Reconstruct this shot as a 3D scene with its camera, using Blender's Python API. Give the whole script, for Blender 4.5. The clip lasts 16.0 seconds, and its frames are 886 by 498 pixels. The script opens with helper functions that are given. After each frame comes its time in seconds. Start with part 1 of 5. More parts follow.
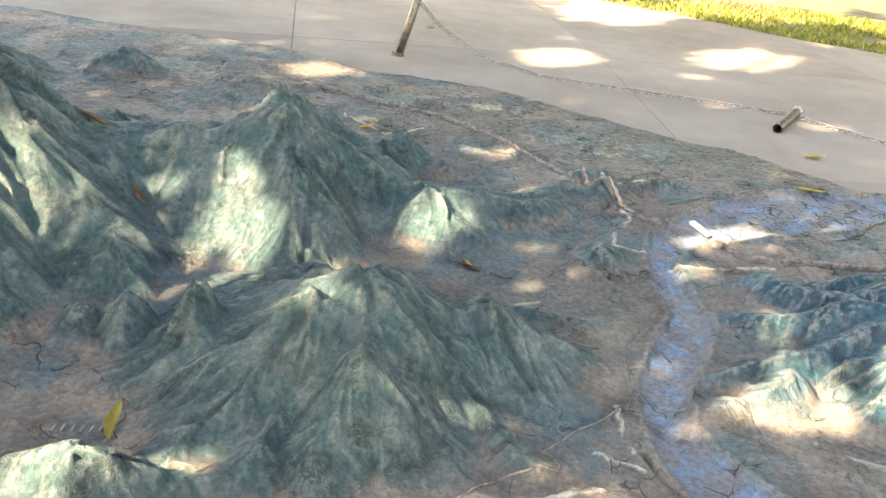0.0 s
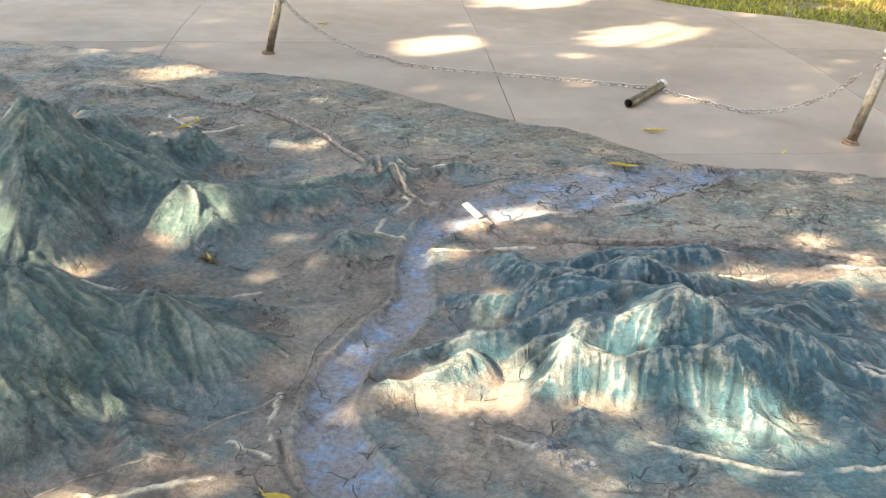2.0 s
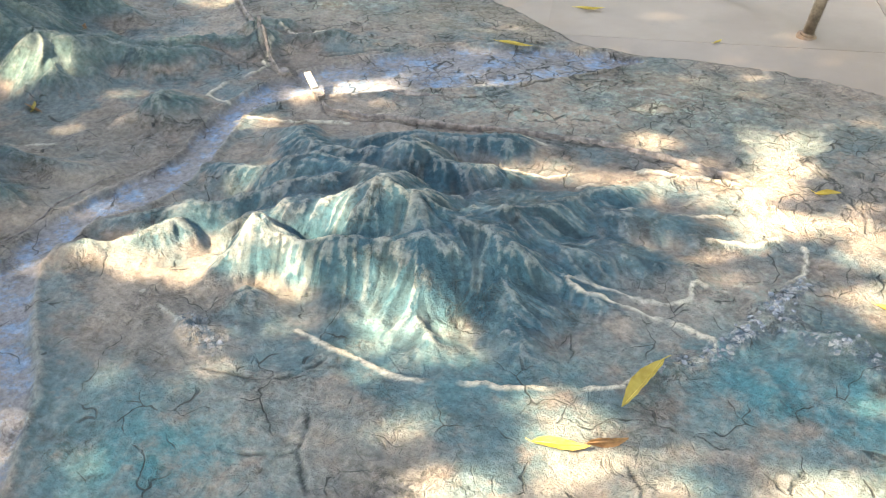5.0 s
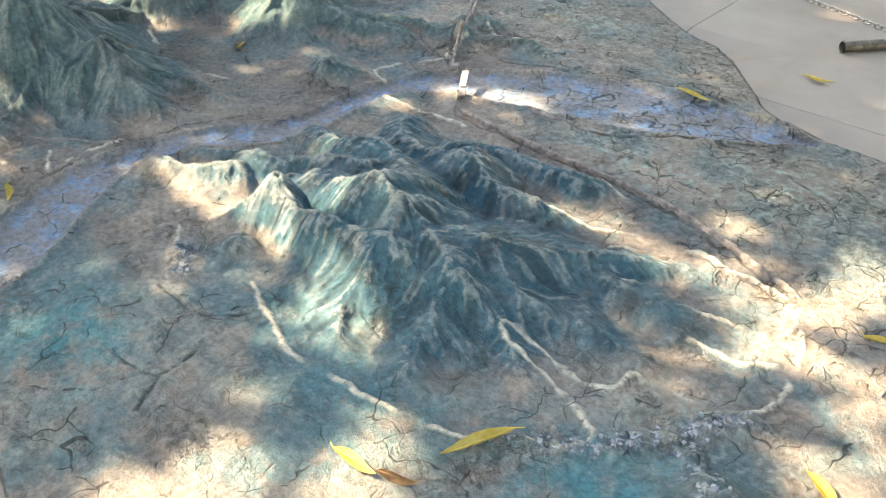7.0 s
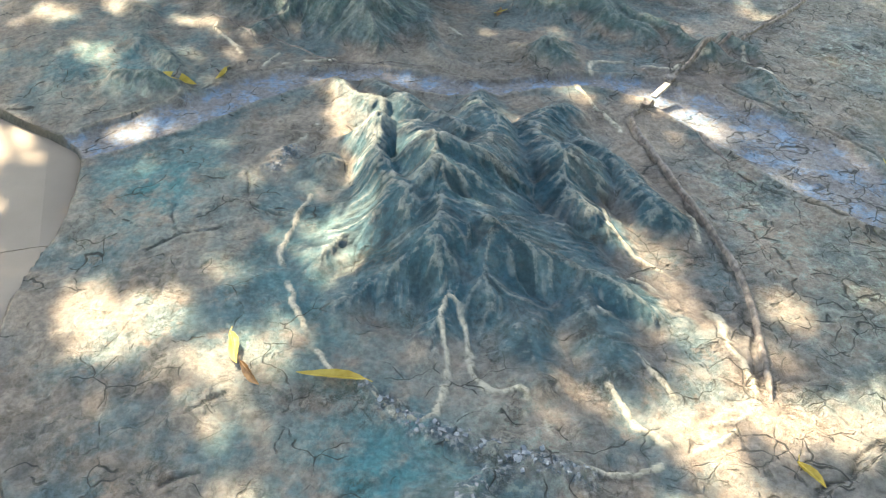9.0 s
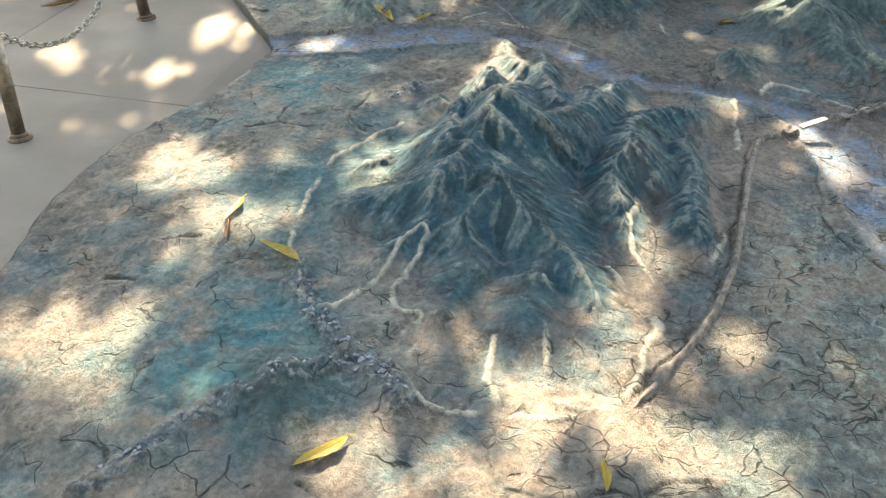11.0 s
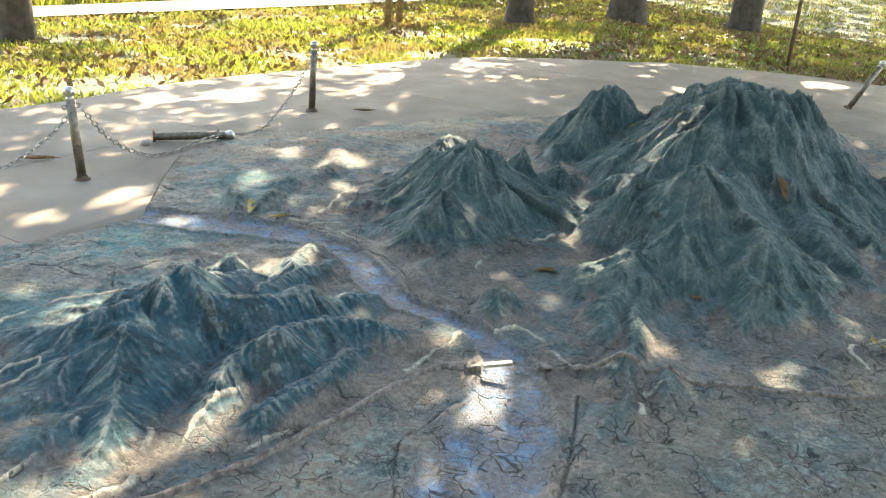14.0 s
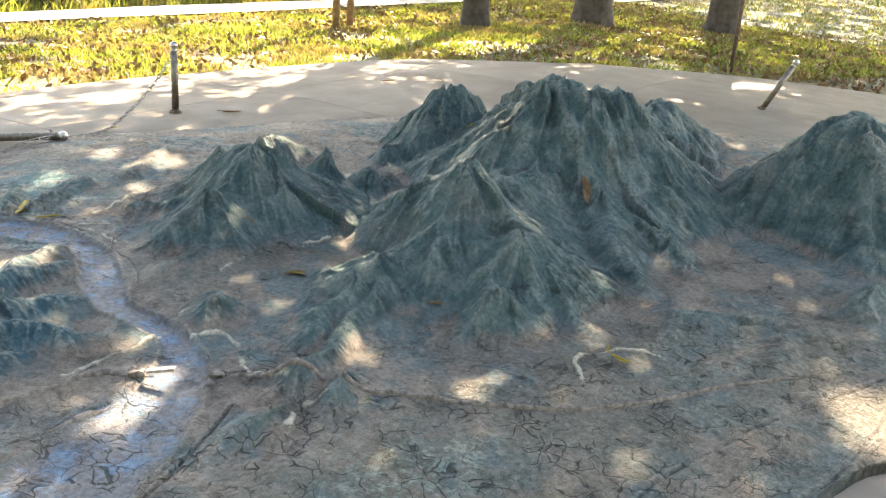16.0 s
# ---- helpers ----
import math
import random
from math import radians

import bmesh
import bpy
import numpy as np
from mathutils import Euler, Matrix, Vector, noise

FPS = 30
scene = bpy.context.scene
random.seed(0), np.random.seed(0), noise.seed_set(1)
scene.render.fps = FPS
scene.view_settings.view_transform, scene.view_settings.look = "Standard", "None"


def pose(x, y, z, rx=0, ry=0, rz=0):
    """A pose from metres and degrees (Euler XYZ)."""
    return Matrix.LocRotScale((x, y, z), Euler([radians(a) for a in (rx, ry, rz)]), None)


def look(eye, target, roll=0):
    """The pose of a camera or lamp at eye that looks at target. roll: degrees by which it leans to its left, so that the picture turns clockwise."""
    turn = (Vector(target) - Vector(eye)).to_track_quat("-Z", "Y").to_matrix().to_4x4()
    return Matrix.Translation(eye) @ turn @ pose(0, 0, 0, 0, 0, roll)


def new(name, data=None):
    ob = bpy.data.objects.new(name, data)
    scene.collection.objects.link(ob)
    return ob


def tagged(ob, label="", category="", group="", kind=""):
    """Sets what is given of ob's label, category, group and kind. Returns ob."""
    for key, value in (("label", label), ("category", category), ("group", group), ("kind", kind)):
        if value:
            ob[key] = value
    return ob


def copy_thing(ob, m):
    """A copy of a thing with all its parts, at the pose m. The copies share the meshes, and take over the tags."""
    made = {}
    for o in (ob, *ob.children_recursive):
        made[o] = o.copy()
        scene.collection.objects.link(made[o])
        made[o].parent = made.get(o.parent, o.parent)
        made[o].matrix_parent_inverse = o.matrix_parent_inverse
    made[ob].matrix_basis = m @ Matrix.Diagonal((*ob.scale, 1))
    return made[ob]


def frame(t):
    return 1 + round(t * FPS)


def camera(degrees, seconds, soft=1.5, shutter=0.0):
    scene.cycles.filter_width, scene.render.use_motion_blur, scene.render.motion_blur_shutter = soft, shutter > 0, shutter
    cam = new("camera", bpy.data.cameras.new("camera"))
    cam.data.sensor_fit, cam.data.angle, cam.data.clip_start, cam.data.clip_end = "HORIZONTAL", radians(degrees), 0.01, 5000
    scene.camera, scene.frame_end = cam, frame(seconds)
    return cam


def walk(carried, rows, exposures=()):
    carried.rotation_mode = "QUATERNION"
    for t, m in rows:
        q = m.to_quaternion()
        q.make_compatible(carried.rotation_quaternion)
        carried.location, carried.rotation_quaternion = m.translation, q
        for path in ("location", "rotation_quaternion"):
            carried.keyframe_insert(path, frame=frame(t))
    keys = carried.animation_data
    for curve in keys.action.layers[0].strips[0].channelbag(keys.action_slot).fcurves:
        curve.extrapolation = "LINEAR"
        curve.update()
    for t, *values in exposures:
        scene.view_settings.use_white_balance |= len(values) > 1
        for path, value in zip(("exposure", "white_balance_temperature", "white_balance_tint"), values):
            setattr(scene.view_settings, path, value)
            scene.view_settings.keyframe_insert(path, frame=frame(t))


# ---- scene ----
cam = camera(49.0, 16.0, 1.15)
PATH = [
    (0, (0.103, -0.051, 1.522), (0.022, 1.729, 0.613), 6.4),
    (0.5, (0.419, -0.026, 1.53), (0.288, 1.742, 0.605), 4.8),
    (1, (0.678, 0.033, 1.527), (0.453, 1.795, 0.608), 1.7),
    (1.5, (0.942, 0.04, 1.531), (0.708, 1.8, 0.61), 1.2),
    (2, (1.223, 0.082, 1.562), (0.993, 1.84, 0.637), 1.3),
    (2.5, (1.401, 0.194, 1.543), (1.135, 1.94, 0.604), 1.3),
    (3, (1.57, 0.26, 1.501), (1.122, 1.907, 0.459), -1.0),
    (3.5, (1.828, 0.258, 1.518), (1.296, 1.815, 0.381), -1.1),
    (4, (2.046, 0.327, 1.535), (1.498, 1.866, 0.382), -0.5),
    (4.5, (2.281, 0.42, 1.541), (1.733, 1.959, 0.386), -0.4),
    (4.7, (2.378, 0.453, 1.549), (1.825, 1.988, 0.392), -0.4),
    (6.8, (3.336, 1.105, 1.549), (2.103, 2.202, 0.419), 0.2),
    (7, (3.457, 1.19, 1.571), (2.176, 2.216, 0.428), 0.5),
    (7.5, (3.627, 1.434, 1.556), (2.261, 2.287, 0.37), 2.3),
    (8, (3.763, 1.712, 1.574), (2.265, 2.345, 0.409), 1.2),
    (8.2, (3.829, 1.827, 1.578), (2.296, 2.353, 0.406), 0.7),
    (10.3, (4.13, 3.093, 1.52), (2.537, 2.629, 0.404), 2.6),
    (10.5, (4.105, 3.197, 1.506), (2.543, 2.653, 0.381), 2.3),
    (11, (4.052, 3.486, 1.49), (2.568, 2.773, 0.354), 1.2),
    (11.5, (4.002, 3.797, 1.472), (2.604, 2.91, 0.35), 2.3),
    (12, (3.935, 4.095, 1.486), (2.59, 3.09, 0.4), 4.8),
    (12.5, (3.755, 4.38, 1.507), (2.43, 3.242, 0.532), 4.6),
    (13, (3.576, 4.686, 1.509), (2.228, 3.504, 0.622), 5.5),
    (13.5, (3.409, 4.955, 1.54), (1.998, 3.771, 0.761), 6.3),
    (14, (3.161, 5.161, 1.562), (1.809, 3.882, 0.828), 5.2),
    (14.5, (2.907, 5.367, 1.556), (1.631, 4.005, 0.836), 3.9),
    (15, (2.682, 5.591, 1.576), (1.407, 4.23, 0.854), 4.0),
    (15.5, (2.414, 5.712, 1.591), (1.136, 4.356, 0.864), 4.1),
    (16, (2.157, 5.912, 1.58), (0.874, 4.561, 0.852), 4.3),
]
EXPOSURES = [(0, 3.7, 9450, 15), (2.0, 3.52, 9550, 16), (3.0, 3.43, 9500, 14), (3.8, 3.68, 9200, 12), (4.5, 3.68, 9400, 14), (7, 3.48, 9100, 12), (8.2, 3.43, 8900, 10), (10.5, 3.15, 8950, 8), (12.5, 2.95, 9100, 11), (13.5, 3.05, 8250, 6), (14.5, 3.1, 8250, 7), (16, 3.27, 8800, 12)]
walk(cam, [(t, look(eye, target, roll)) for t, eye, target, roll in PATH], EXPOSURES)

# ---- world, sun, exposure ----
SUN_EL, SUN_H = radians(38.0), (-0.852, -0.524)
TO_SUN = Vector((SUN_H[0] * math.cos(SUN_EL), SUN_H[1] * math.cos(SUN_EL), math.sin(SUN_EL)))
world = bpy.data.worlds.new("sky")
scene.world = world
world.use_nodes = True
wn = world.node_tree.nodes
sky = wn.new("ShaderNodeTexSky")
sky.sky_type, sky.sun_disc = "NISHITA", False
sky.sun_elevation, sky.sun_rotation = SUN_EL, math.atan2(SUN_H[0], SUN_H[1])
wn["Background"].inputs["Strength"].default_value = 0.12
world.node_tree.links.new(sky.outputs["Color"], wn["Background"].inputs["Color"])
sun = new("sun", bpy.data.lights.new("sun", "SUN"))
sun.data.energy, sun.data.angle, sun.data.color = 3.3, radians(0.53), (1.0, 0.94, 0.84)
sun.matrix_world = look(TO_SUN * 30, (0, 0, 0))

# ---- numeric noise ----


def hashed(ix, iy, seed):
    v = np.sin(ix * 127.1 + iy * 311.7 + seed * 74.7) * 43758.5453
    return v - np.floor(v)


def vnoise(x, y, seed=0):
    ix, iy = np.floor(x), np.floor(y)
    fx, fy = x - ix, y - iy
    fx, fy = fx * fx * (3 - 2 * fx), fy * fy * (3 - 2 * fy)
    a, b = hashed(ix, iy, seed), hashed(ix + 1, iy, seed)
    c, d = hashed(ix, iy + 1, seed), hashed(ix + 1, iy + 1, seed)
    return (a + (b - a) * fx) * (1 - fy) + (c + (d - c) * fx) * fy


def fbm(x, y, seed=0, octaves=4):
    total, amp, norm = 0.0, 1.0, 0.0
    for k in range(octaves):
        total = total + amp * vnoise(x * 2**k + 17.3 * k, y * 2**k - 9.1 * k, seed + k)
        norm += amp
        amp *= 0.5
    return total / norm


def smooth(a, b, x):
    t = np.clip((x - a) / (b - a), 0, 1)
    return t * t * (3 - 2 * t)


def spline(points, per=8, closed=False):
    """Points along a Catmull-Rom curve through the given ones."""
    p = np.array(points, float)
    if closed:
        p = np.vstack([p[-1], p, p[0], p[1]])
    else:
        p = np.vstack([2 * p[0] - p[1], p, 2 * p[-1] - p[-2]])
    t = np.linspace(0, 1, per, endpoint=False)[:, None]
    out = []
    for a, b, c, d in zip(p, p[1:], p[2:], p[3:]):
        out.append(0.5 * (2 * b + (c - a) * t + (2 * a - 5 * b + 4 * c - d) * t**2 + (3 * b - a - 3 * c + d) * t**3))
    if not closed:
        out.append(p[-2][None])
    return np.vstack(out)


def along(points, x, y, reach=9.0):
    """Distance to a polyline, signed side, length along it and the values of its further columns, for flat arrays x, y."""
    p = np.array(points, float)
    best = np.full(x.shape, reach)
    s_at, side = np.zeros_like(x), np.ones_like(x)
    more = np.zeros((p.shape[1] - 2, x.size))
    start = 0.0
    for a, b in zip(p, p[1:]):
        dx, dy = b[0] - a[0], b[1] - a[1]
        length = math.hypot(dx, dy) + 1e-9
        u = np.clip(((x - a[0]) * dx + (y - a[1]) * dy) / length**2, 0, 1)
        ex, ey = x - a[0] - u * dx, y - a[1] - u * dy
        d = np.hypot(ex, ey)
        near = d < best
        best = np.where(near, d, best)
        s_at = np.where(near, start + u * length, s_at)
        side = np.where(near, np.where(dx * ey - dy * ex > 0, 1.0, -1.0), side)
        for k in range(p.shape[1] - 2):
            more[k] = np.where(near, a[2 + k] + u * (b[2 + k] - a[2 + k]), more[k])
        start += length
    return best, side, s_at, more


def inside(poly, x, y):
    hit = np.zeros(x.shape, bool)
    for (ax, ay), (bx, by) in zip(poly, np.roll(poly, -1, axis=0)):
        cross = (ay > y) != (by > y)
        with np.errstate(divide="ignore", invalid="ignore"):
            hit ^= cross & (x < (bx - ax) * (y - ay) / (by - ay) + ax)
    return hit


# ---- plan of the relief model ----
OUTLINE = spline([
    (1.06, 1.26), (0.90, 1.06), (0.55, 0.64), (0.34, 0.46), (0.05, 0.36), (-0.3, 0.38), (-0.8, 0.52), (-1.31, 0.62), (-1.78, 0.70),
    (-2.3, 0.95), (-3.0, 1.4), (-3.9, 2.25), (-4.3, 2.75), (-4.5, 3.5), (-4.2, 4.6), (-3.5, 5.25), (-2.89, 5.40), (-2.16, 5.31),
    (-1.10, 5.20), (-0.62, 4.98), (0.02, 4.94), (0.56, 4.68), (0.93, 4.50), (1.27, 4.41), (1.55, 4.22), (1.70, 4.11), (1.90, 4.09),
    (2.30, 4.11), (2.80, 4.05), (3.2, 3.8), (3.5, 3.3), (3.55, 2.6), (3.3, 2.0), (2.95, 1.67), (2.6, 1.5), (2.43, 1.42),
    (2.12, 1.34), (1.86, 1.33), (1.57, 1.37), (1.24, 1.35), (1.12, 1.31)], 6, True)


def paving_z(x, y):
    """The paved ground falls away gently all round the model."""
    out = np.maximum(np.maximum(1.25 - y, y - 4.6), np.maximum(-4.0 - x, x - 4.2))
    return -0.055 - 0.02 * np.maximum(out, 0) - 0.05 * np.maximum(out - 1.3, 0) + 0.008 * np.minimum(out + 2, 0)


RIDGES = []


def ridge(points, spread=1.25, foot=0.05, power=1.3, wide=(1.0, 1.0)):
    """A crest of (x, y, height) points; the flanks reach foot + spread * height to each side."""
    RIDGES.append((spline(points, 4), spread, foot + 0.01, power, wide))


# blue massif inside the river bend
ridge([(1.58, 2.34, 0.120), (1.70, 2.27, 0.063), (1.80, 2.19, 0.042), (1.86, 2.14, 0.025)], 1.43, 0.05, 1.17, (1.01, 0.84))
ridge([(1.71, 2.42, 0.166), (1.75, 2.31, 0.121), (1.78, 2.21, 0.038), (1.82, 2.12, 0.022)], 1.29, 0.04, 1.11, (1.03, 0.96))
ridge([(1.80, 2.44, 0.153), (1.94, 2.36, 0.087), (2.01, 2.27, 0.042), (2.06, 2.20, 0.018)], 1.56, 0.05, 1.08, (1.10, 0.96))
ridge([(1.80, 2.55, 0.138), (1.90, 2.62, 0.124), (1.96, 2.74, 0.094), (2.01, 2.84, 0.080), (2.09, 2.94, 0.056), (2.16, 3.03, 0.018)], 1.26, 0.04, 1.13, (0.99, 0.97))
ridge([(1.89, 2.59, 0.139), (2.03, 2.58, 0.086), (2.15, 2.65, 0.044), (2.34, 2.67, 0.018)], 1.66, 0.06, 1.03, (1.19, 0.98))
ridge([(2.02, 2.84, 0.060), (2.16, 2.83, 0.049), (2.36, 2.87, 0.023)], 1.50, 0.06, 1.10, (0.98, 1.02))
ridge([(2.72, 2.43, 0.030), (2.79, 2.47, 0.042), (2.86, 2.51, 0.030)], 0.80, 0.07, 1.10, (1.00, 1.00))
ridge([(0.72, 2.15, 0.010), (0.81, 2.18, 0.047), (0.88, 2.21, 0.033), (0.95, 2.26, 0.071), (1.02, 2.33, 0.075)], 0.62, 0.03, 1.08, (1.00, 1.06))
ridge([(0.73, 2.30, 0.020), (0.85, 2.34, 0.053), (0.92, 2.38, 0.068), (1.01, 2.40, 0.086), (1.12, 2.44, 0.095), (1.20, 2.50, 0.137), (1.26, 2.54, 0.148), (1.36, 2.60, 0.160)], 0.70, 0.03, 1.08, (1.00, 1.01))
ridge([(0.80, 2.68, 0.000), (0.95, 2.67, 0.054), (1.06, 2.67, 0.074), (1.16, 2.67, 0.108), (1.19, 2.65, 0.143), (1.32, 2.67, 0.152), (1.46, 2.65, 0.180), (1.56, 2.58, 0.180), (1.58, 2.49, 0.220)], 0.77, 0.03, 1.03, (1.05, 1.08))
ridge([(0.87, 2.96, 0.003), (1.04, 2.95, 0.060), (1.09, 2.89, 0.087), (1.23, 2.83, 0.098), (1.39, 2.83, 0.115), (1.49, 2.88, 0.141), (1.60, 2.86, 0.108), (1.69, 2.90, 0.078), (1.77, 2.94, 0.046), (1.88, 2.98, 0.012)], 0.88, 0.03, 1.02, (1.13, 1.05))
ridge([(1.15, 2.97, 0.032), (1.30, 2.99, 0.059), (1.49, 3.07, 0.058), (1.68, 3.12, 0.062), (1.75, 3.15, 0.058), (1.83, 3.16, 0.010)], 0.81, 0.03, 1.09, (1.02, 1.00))
ridge([(1.27, 2.40, 0.129), (1.30, 2.41, 0.151), (1.37, 2.45, 0.166), (1.44, 2.46, 0.189), (1.55, 2.47, 0.249), (1.61, 2.47, 0.214), (1.68, 2.48, 0.212), (1.75, 2.47, 0.175), (1.82, 2.47, 0.170), (1.92, 2.45, 0.156), (1.98, 2.46, 0.119), (2.06, 2.46, 0.054), (2.20, 2.43, 0.033), (2.30, 2.40, 0.002)], 0.89, 0.03, 1.06, (1.47, 0.79))
ridge([(1.28, 2.31, 0.151), (1.34, 2.30, 0.127), (1.43, 2.30, 0.131), (1.54, 2.32, 0.149), (1.64, 2.35, 0.143), (1.70, 2.36, 0.155), (1.80, 2.40, 0.150)], 0.73, 0.03, 1.18, (1.02, 0.74))
ridge([(1.30, 2.31, 0.153), (1.24, 2.24, 0.077), (1.20, 2.16, 0.020)], 0.74, 0.03, 1.16, (0.90, 1.00))
ridge([(1.27, 2.13, 0.015), (1.34, 2.15, 0.045), (1.41, 2.16, 0.017)], 0.70, 0.03, 1.11, (1.00, 1.00))
# lone cone and low hills west of the river
ridge([(0.46, 2.92, 0.034), (0.51, 2.98, 0.073), (0.59, 3.02, 0.045)], 1.46, 0.06, 1.02, (1.00, 0.95))
ridge([(0.10, 2.52, 0.044), (0.28, 2.50, 0.055), (0.45, 2.53, 0.035), (0.58, 2.58, 0.022)], 0.90, 0.05, 1.30, (1.00, 1.00))
ridge([(0.65, 1.36, 0.035), (0.72, 1.49, 0.058), (0.79, 1.59, 0.052), (0.83, 1.64, 0.020)], 0.55, 0.02, 1.0, (1.00, 1.00))
ridge([(0.44, 1.47, 0.025), (0.55, 1.53, 0.050), (0.65, 1.59, 0.036)], 0.60, 0.02, 1.0, (1.00, 1.01))
# green mountain
ridge([(-0.43, 1.94, 0.159), (-0.28, 2.02, 0.259), (-0.16, 2.14, 0.270), (-0.02, 2.20, 0.188), (0.15, 2.28, 0.159), (0.28, 2.27, 0.109), (0.42, 2.32, 0.045)], 2.02, 0.06, 1.52, (1.01, 0.94))
ridge([(-0.17, 2.12, 0.287), (-0.10, 1.95, 0.125), (-0.02, 1.78, 0.045), (0.05, 1.66, 0.012)], 1.99, 0.06, 1.46, (0.77, 1.22))
ridge([(-0.06, 2.18, 0.215), (0.03, 2.00, 0.117), (0.10, 1.86, 0.048), (0.15, 1.76, 0.011)], 1.83, 0.06, 1.51, (0.96, 1.00))
ridge([(-0.13, 2.08, 0.256), (-0.05, 2.00, 0.184), (0.03, 1.89, 0.098), (0.09, 1.80, 0.044), (0.17, 1.70, 0.021)], 1.67, 0.06, 1.52, (0.97, 1.01))
ridge([(0.05, 2.10, 0.135), (0.17, 1.94, 0.054), (0.27, 1.83, 0.044), (0.31, 1.76, 0.011)], 1.59, 0.05, 1.41, (1.01, 0.99))
ridge([(-0.19, 2.12, 0.258), (-0.28, 1.92, 0.158), (-0.34, 1.71, 0.088)], 1.87, 0.06, 1.54, (0.94, 0.93))
ridge([(0.15, 2.27, 0.162), (0.20, 2.13, 0.084), (0.26, 2.02, 0.016)], 1.71, 0.05, 1.52, (0.95, 0.99))
ridge([(-0.18, 2.14, 0.272), (-0.34, 2.26, 0.138), (-0.46, 2.34, 0.051)], 1.72, 0.05, 1.53, (0.98, 0.92))
ridge([(-0.97, 2.13, 0.095), (-0.93, 2.10, 0.060)], 0.70, 0.03, 1.30, (1.00, 1.00))
ridge([(-0.86, 1.50, 0.081), (-0.68, 1.50, 0.142), (-0.52, 1.58, 0.080), (-0.42, 1.62, 0.050)], 0.91, 0.05, 1.30, (1.00, 1.01))
ridge([(-0.67, 2.13, 0.101), (-0.61, 2.09, 0.216), (-0.57, 2.02, 0.139), (-0.53, 1.93, 0.088)], 0.37, 0.03, 1.15, (1.07, 1.03))
ridge([(-0.90, 2.20, 0.060), (-0.85, 2.17, 0.150), (-0.82, 2.08, 0.092)], 0.46, 0.03, 1.19, (1.00, 1.03))
# great mountain
ridge([(-1.86, 2.73, 0.573), (-1.72, 2.70, 0.600), (-1.60, 2.66, 0.593), (-1.48, 2.67, 0.476), (-1.39, 2.53, 0.325), (-1.11, 2.57, 0.217), (-0.96, 2.42, 0.131), (-0.84, 2.34, 0.030)], 1.63, 0.05, 1.28, (0.92, 1.19))
ridge([(-1.55, 2.68, 0.532), (-1.36, 2.80, 0.380), (-1.18, 2.93, 0.274), (-0.98, 3.02, 0.286), (-0.80, 3.03, 0.309), (-0.60, 3.09, 0.405), (-0.46, 3.12, 0.225), (-0.28, 3.16, 0.144), (-0.12, 3.15, 0.159), (0.02, 3.03, 0.081), (0.10, 2.96, 0.011)], 1.51, 0.05, 1.26, (1.06, 0.98))
ridge([(-0.63, 3.09, 0.359), (-0.60, 2.91, 0.188), (-0.60, 2.74, 0.092), (-0.56, 2.64, 0.030)], 1.50, 0.04, 1.25, (1.11, 1.00))
ridge([(-0.50, 3.11, 0.268), (-0.46, 2.92, 0.139), (-0.42, 2.76, 0.050)], 1.09, 0.04, 1.31, (0.99, 1.00))
ridge([(-0.98, 2.98, 0.263), (-0.92, 2.80, 0.172), (-0.80, 2.66, 0.060)], 1.36, 0.04, 1.30, (1.01, 1.00))
ridge([(-1.80, 2.74, 0.550), (-1.66, 3.02, 0.392), (-1.74, 3.28, 0.208), (-1.82, 3.48, 0.061)], 1.38, 0.05, 1.33, (1.00, 0.94))
ridge([(-1.63, 3.00, 0.382), (-1.40, 3.24, 0.198), (-1.19, 3.50, 0.120), (-1.02, 3.75, 0.042)], 1.46, 0.05, 1.32, (0.97, 1.00))
ridge([(-0.90, 3.06, 0.251), (-0.74, 3.30, 0.225), (-0.60, 3.48, 0.237), (-0.45, 3.60, 0.134), (-0.30, 3.68, 0.051), (-0.16, 3.74, 0.010)], 1.46, 0.04, 1.23, (1.22, 1.04))
ridge([(-0.60, 3.48, 0.225), (-0.60, 3.70, 0.095), (-0.55, 3.90, 0.026)], 1.21, 0.04, 1.30, (1.00, 1.02))
ridge([(-0.12, 3.13, 0.142), (-0.08, 2.98, 0.052)], 0.90, 0.03, 1.30, (1.01, 1.00))
ridge([(-0.14, 3.13, 0.149), (0.06, 3.32, 0.094), (0.30, 3.46, 0.054), (0.54, 3.58, 0.053), (0.68, 3.62, 0.022)], 0.89, 0.03, 1.31, (1.00, 0.99))
ridge([(0.44, 3.70, 0.050), (0.55, 3.76, 0.057), (0.62, 3.80, 0.021)], 0.81, 0.03, 1.29, (1.00, 1.03))
ridge([(-1.34, 1.80, 0.090), (-1.25, 1.85, 0.120), (-1.15, 1.90, 0.060)], 0.80, 0.04, 1.30, (1.00, 1.00))
ridge([(-1.86, 2.74, 0.500), (-2.10, 2.68, 0.360), (-2.40, 2.55, 0.330), (-2.65, 2.50, 0.339), (-2.95, 2.46, 0.317), (-3.15, 2.50, 0.203), (-3.40, 2.55, 0.060)], 0.92, 0.06, 1.29, (1.01, 1.02))
ridge([(-1.40, 1.80, 0.121), (-1.47, 1.80, 0.241), (-1.60, 1.82, 0.317), (-1.75, 1.78, 0.330), (-1.95, 1.74, 0.283), (-2.10, 1.72, 0.103)], 0.81, 0.06, 1.30, (1.00, 1.02))
